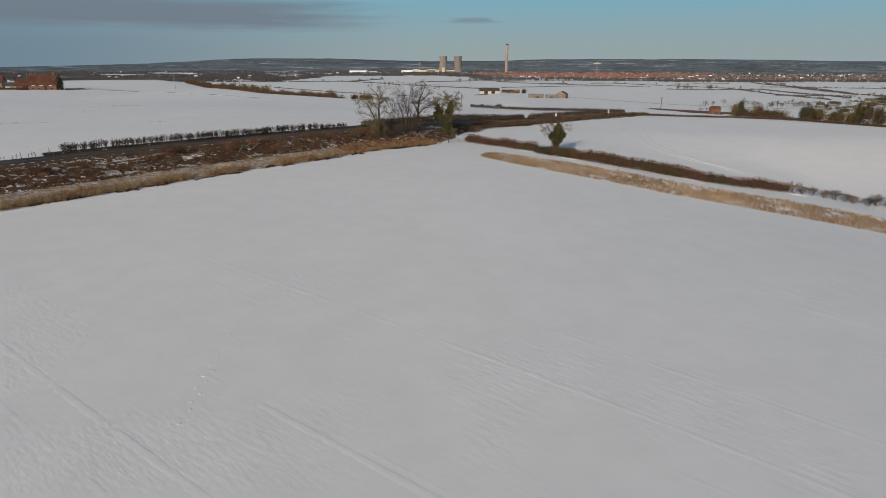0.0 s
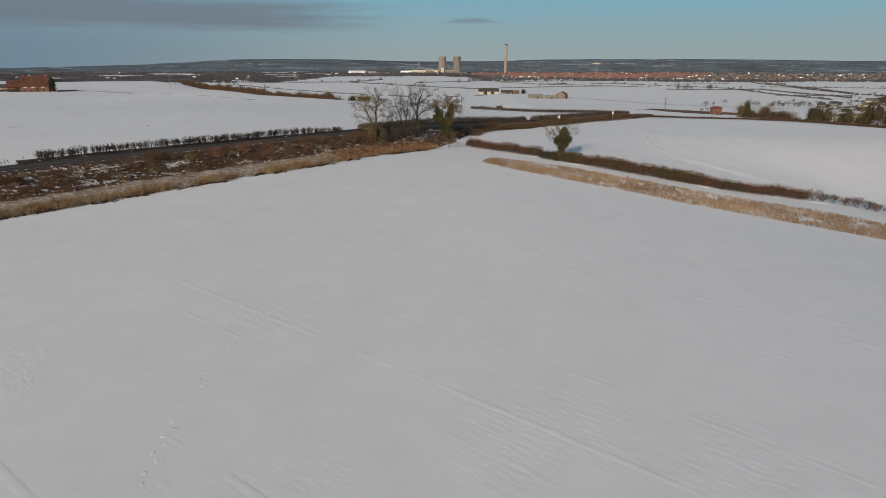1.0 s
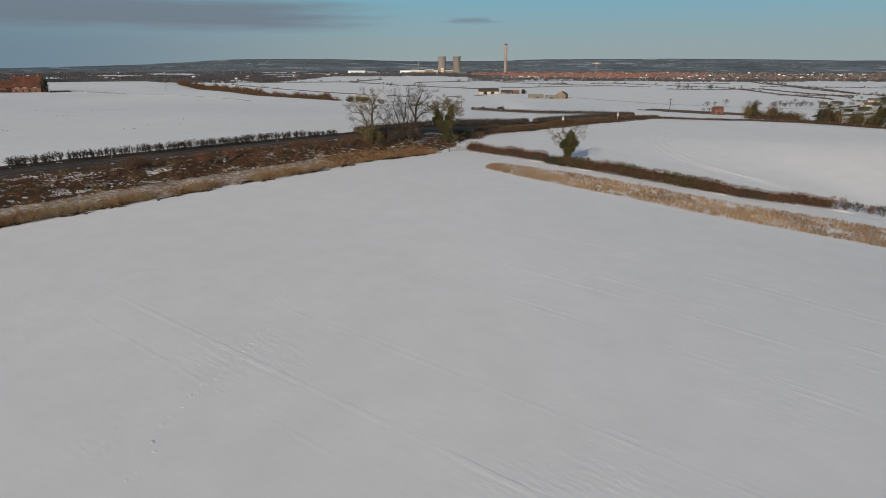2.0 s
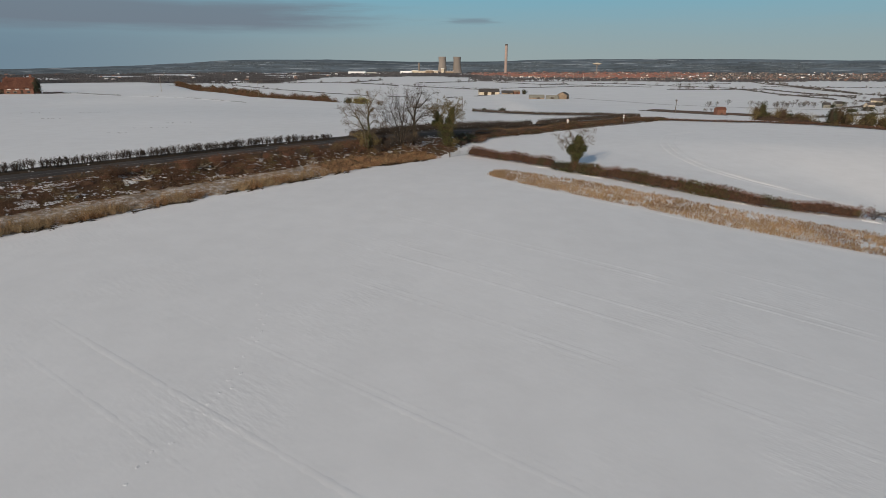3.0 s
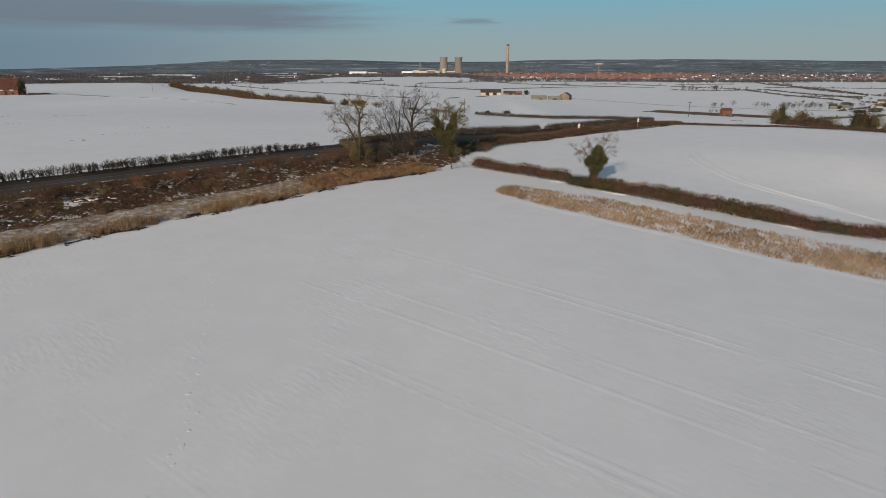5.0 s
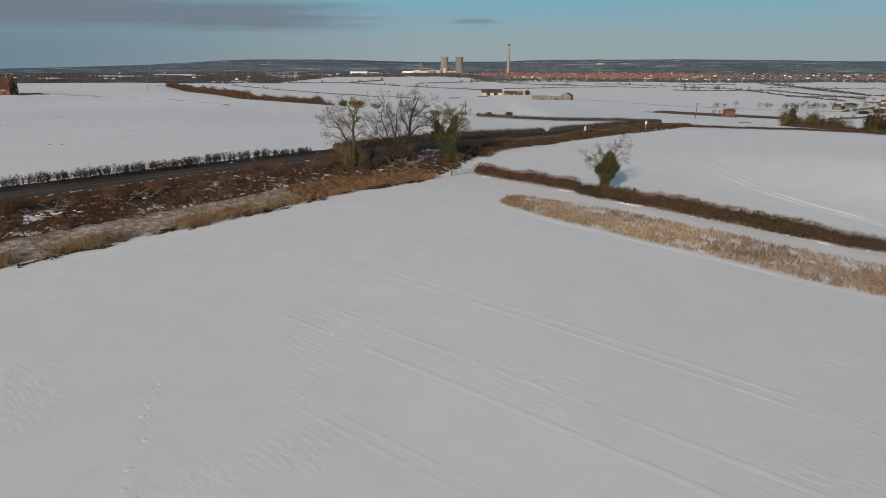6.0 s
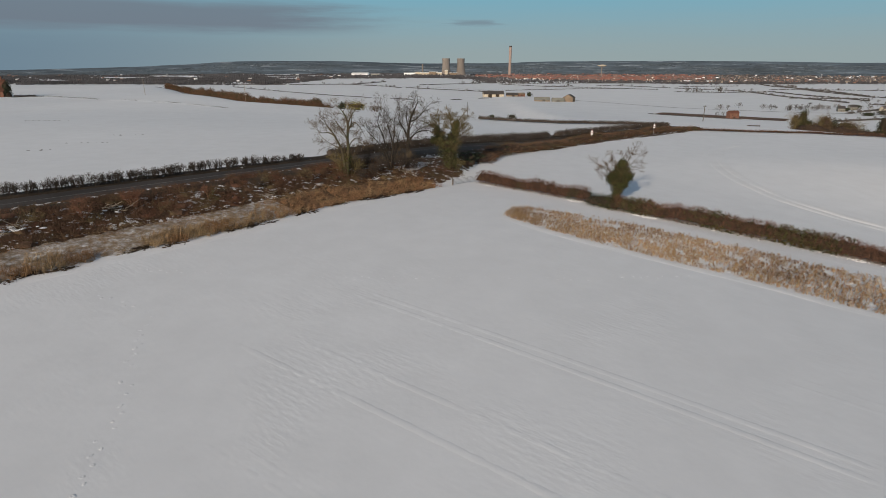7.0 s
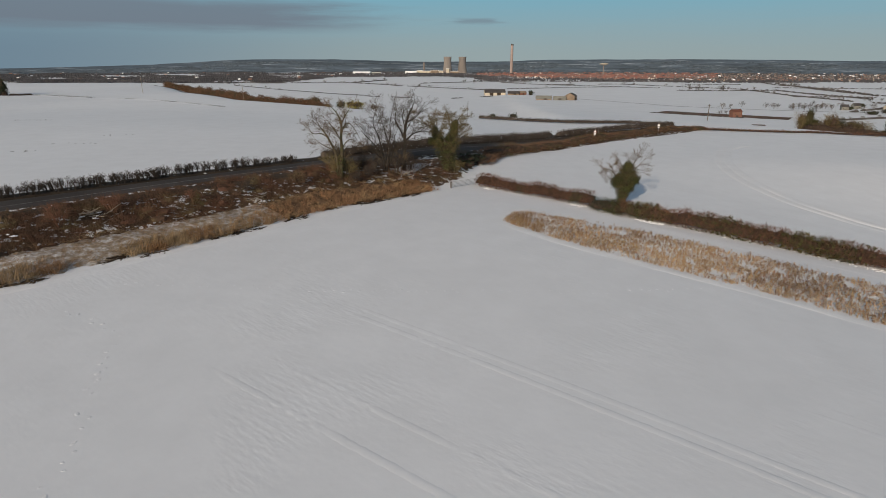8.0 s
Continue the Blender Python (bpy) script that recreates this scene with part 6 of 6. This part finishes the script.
def build_woods():
    """Dark winter woods and garden trees over the far plain, with open strips of snow left between."""
    rng = random.Random(71)
    for name, lo, hi, near, far, count, keep in (("woodland", -42, -11, 36.5, 13.2, 10500, 0.03), ("woodland", -11, 3, 24.5, 13.2, 1600, -0.12), ("woodland", 2, 41, 19, 13.2, 2600, -0.1), ("town_trees", 2.5, 41, 32, 17, 2200, -0.35), ("town_trees", 19, 41, 33, 17, 1500, -0.2)):
        g = Geo()
        for _ in range(count):
            b, q = rng.uniform(lo, hi), rng.uniform(far, near)
            if name == "woodland" and lo == -42 and b > -17 and q > 36.5 - 2.0 * (b + 17):
                continue
            if noise.noise((b * 0.22, q * 0.9, lo)) < keep:
                continue
            x, y = bearing(b, 69500 / q)
            k = 5 if name == "woodland" else 3
            for _ in range(k):
                r = rng.uniform(2.0, 5.5)
                g.clump((x + rng.gauss(0, 14), y + rng.gauss(0, 14), height(x, y) + rng.uniform(0, 2)), (r, r, rng.uniform(3.0, 8.0)), rng, 5)
        tagged(g.object(name, "wood"), "dark leafless winter woodland on the far plain, greyed for haze", "trees", "", "stuff")
    # pale roofs and glints of snow between the woods
    for k in range(34):
        b, q = rng.uniform(-38, -9), rng.uniform(17, 33)
        x, y = bearing(b, 69500 / q)
        ob = building("farm_shed", x, y, (rng.uniform(7, 18), 8, rng.uniform(2.5, 4)), rng.uniform(-0.3, 0.3), 2.0, "pale" if k % 4 else "whiteclad", "slate" if k % 2 else "whiteclad", "snow-roofed farm building among dark woods", "shed", height(x, y) + 4)
    hr = random.Random(72)
    west = [([(-330, 1980), (-62, 1640), (92, 1548)], 7, 7), ([(1, 1147), (86, 1262)], 5, 4), ([(-640, 1760), (-415, 1468), (-235, 1253), (-74, 1136)], 11, 4), ([(-900, 2050), (-600, 1950), (-330, 1985), (-250, 2300)], 6, 9), ([(-1500, 2000), (-900, 2060)], 6, 9), ([(-100, 1950), (120, 2250), (300, 2300)], 9, 7)]
    middle = [([(300, 1930), (553, 1990), (764, 1597)], 8, 7), ([(60, 1560), (330, 1720), (520, 1760)], 12, 5), ([(180, 2150), (420, 2250), (900, 2250), (1300, 2150)], 12, 7), ([(450, 720), (620, 800), (760, 840), (950, 900)], 6, 7), ([(290, 815), (330, 790)], 5, 4), ([(262, 806), (300, 770), (345, 735)], 4, 3)]
    east = [([(764, 1597), (722, 1296), (722, 1094)], 8, 7), ([(1100, 2050), (950, 1570), (895, 1280)], 8, 8), ([(900, 1700), (1200, 1600)], 8, 7), ([(700, 1250), (1000, 1200)], 8, 7), ([(560, 860), (700, 960), (860, 1040)], 8, 7), ([(880, 1100), (1020, 1000), (1150, 950)], 6, 8)]
    field = [([(574, 1536), (678, 1504), (820, 1540), (798, 1362), (803, 1265), (799, 1160)], 6, 8), ([(1168, 2353), (1024, 1912), (1010, 1729), (975, 1540), (907, 1311), (914, 1221)], 6, 9), ([(731, 1912), (940, 1964)], 6, 6), ([(181, 2135), (308, 1907), (390, 1857), (580, 1682)], 6, 6), ([(565, 2703), (695, 2349), (900, 2330)], 6, 8), ([(702, 1104), (757, 1009), (860, 1000)], 6, 7)]
    g = Geo()
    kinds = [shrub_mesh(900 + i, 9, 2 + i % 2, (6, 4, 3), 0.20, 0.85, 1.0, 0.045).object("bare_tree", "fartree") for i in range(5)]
    for ob in kinds:
        tagged(ob, "distant leafless tree on the snowy plain, greyed for haze", "tree", "trees on the plain")
    spots = [(475 + 8.5 * i + hr.gauss(0, 2.5), 925 + hr.gauss(0, 14), 1) for i in range(13)] + [(400, 905, 1), (424, 930, 0.8), (455, 960, 0.9), (40, 2040, 1.5), (75, 2040, 1.5), (346, 792, 0.6), (358, 800, 0.6)]
    spots += [(hr.uniform(580, 690), hr.uniform(1500, 1530), 1.4) for _ in range(8)] + [(hr.uniform(500, 560), hr.uniform(890, 925), hr.uniform(0.7, 1.1)) for _ in range(6)]
    spots += [(hr.uniform(560, 780), hr.uniform(770, 1010), hr.uniform(0.6, 1.0)) for _ in range(34)] + [(hr.uniform(700, 1000), hr.uniform(980, 1250), hr.uniform(0.7, 1.1)) for _ in range(24)]
    for line, step, tall in west + middle + east + field:
        for x, y, dx, dy in on_line(line, 2.6 if y_near(line) else 3.8):
            v = noise.noise((x * 0.012, y * 0.012, 5))
            if v < -0.5 or hr.random() < 0.05:
                continue
            px, py = x + hr.gauss(0, 1.2), y + hr.gauss(0, 1.2)
            t = tall * hr.uniform(0.15, 0.38)
            g.clump((px, py, height(px, py) + t * 0.2), (hr.uniform(2.0, 4.2), 2, t), hr)
            if hr.random() < 0.02 * (tall - 3):
                spots.append((px, py, hr.uniform(0.5, 1.0) * (1.2 if y > 1500 else 0.9)))
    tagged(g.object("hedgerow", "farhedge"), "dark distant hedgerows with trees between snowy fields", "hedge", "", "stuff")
    for k, (x, y, s) in enumerate(spots[:290]):
        m = pose(x, y, height(x, y) - 0.2, 0, 0, hr.uniform(0, 360))
        ob = kinds[k] if k < 5 else copy_thing(kinds[k % 5], m)
        ob.matrix_basis = m
        s *= hr.uniform(0.8, 1.2)
        ob.scale = (s, s, s)
    # dark garden growth round the cottages below the brow
    for x, y, r, tl in ((600, 845, 10, 6), (628, 815, 8, 5), (668, 838, 12, 7), (715, 905, 12, 7), (690, 950, 10, 6), (560, 822, 8, 5), (745, 960, 14, 8), (640, 965, 9, 6), (585, 905, 7, 5), (770, 1040, 14, 8), (820, 1090, 14, 8)):
        leafy_bush("garden_thicket", x, y, r, tl, "ever", int(x), "dark thicket round cottages below the hill", "thicket", 700, 0.6)


def y_near(line):
    return line[0][1] < 1300


def build_plain():
    """Tracks and a brown field on the plain."""
    strip("road", on_line([(235, 1160), (354, 958), (420, 915), (482, 880), (640, 830)], 20), 2.2, 2.2, 0.25, "track", 1, 0, 0, 1, "narrow farm lane across the snowy plain", "lane")
    strip("trim", on_line([(282, 822), (345, 775), (410, 728)], 10), 26, 22, 0.3, "scrubfield", 6, 3, 0.5, 2, "strip of bare reddish-brown rough ground", "field")
    strip("trim", on_line([(-430, 2100), (60, 1690), (220, 1640), (330, 1700)], 25), 2, 2, 0.3, "track", 1, 0, 0, 3, "distant field boundary line", "boundary")


build_farmhouse()
build_farms()
build_power_station()
build_town()
build_woods()
build_plain()
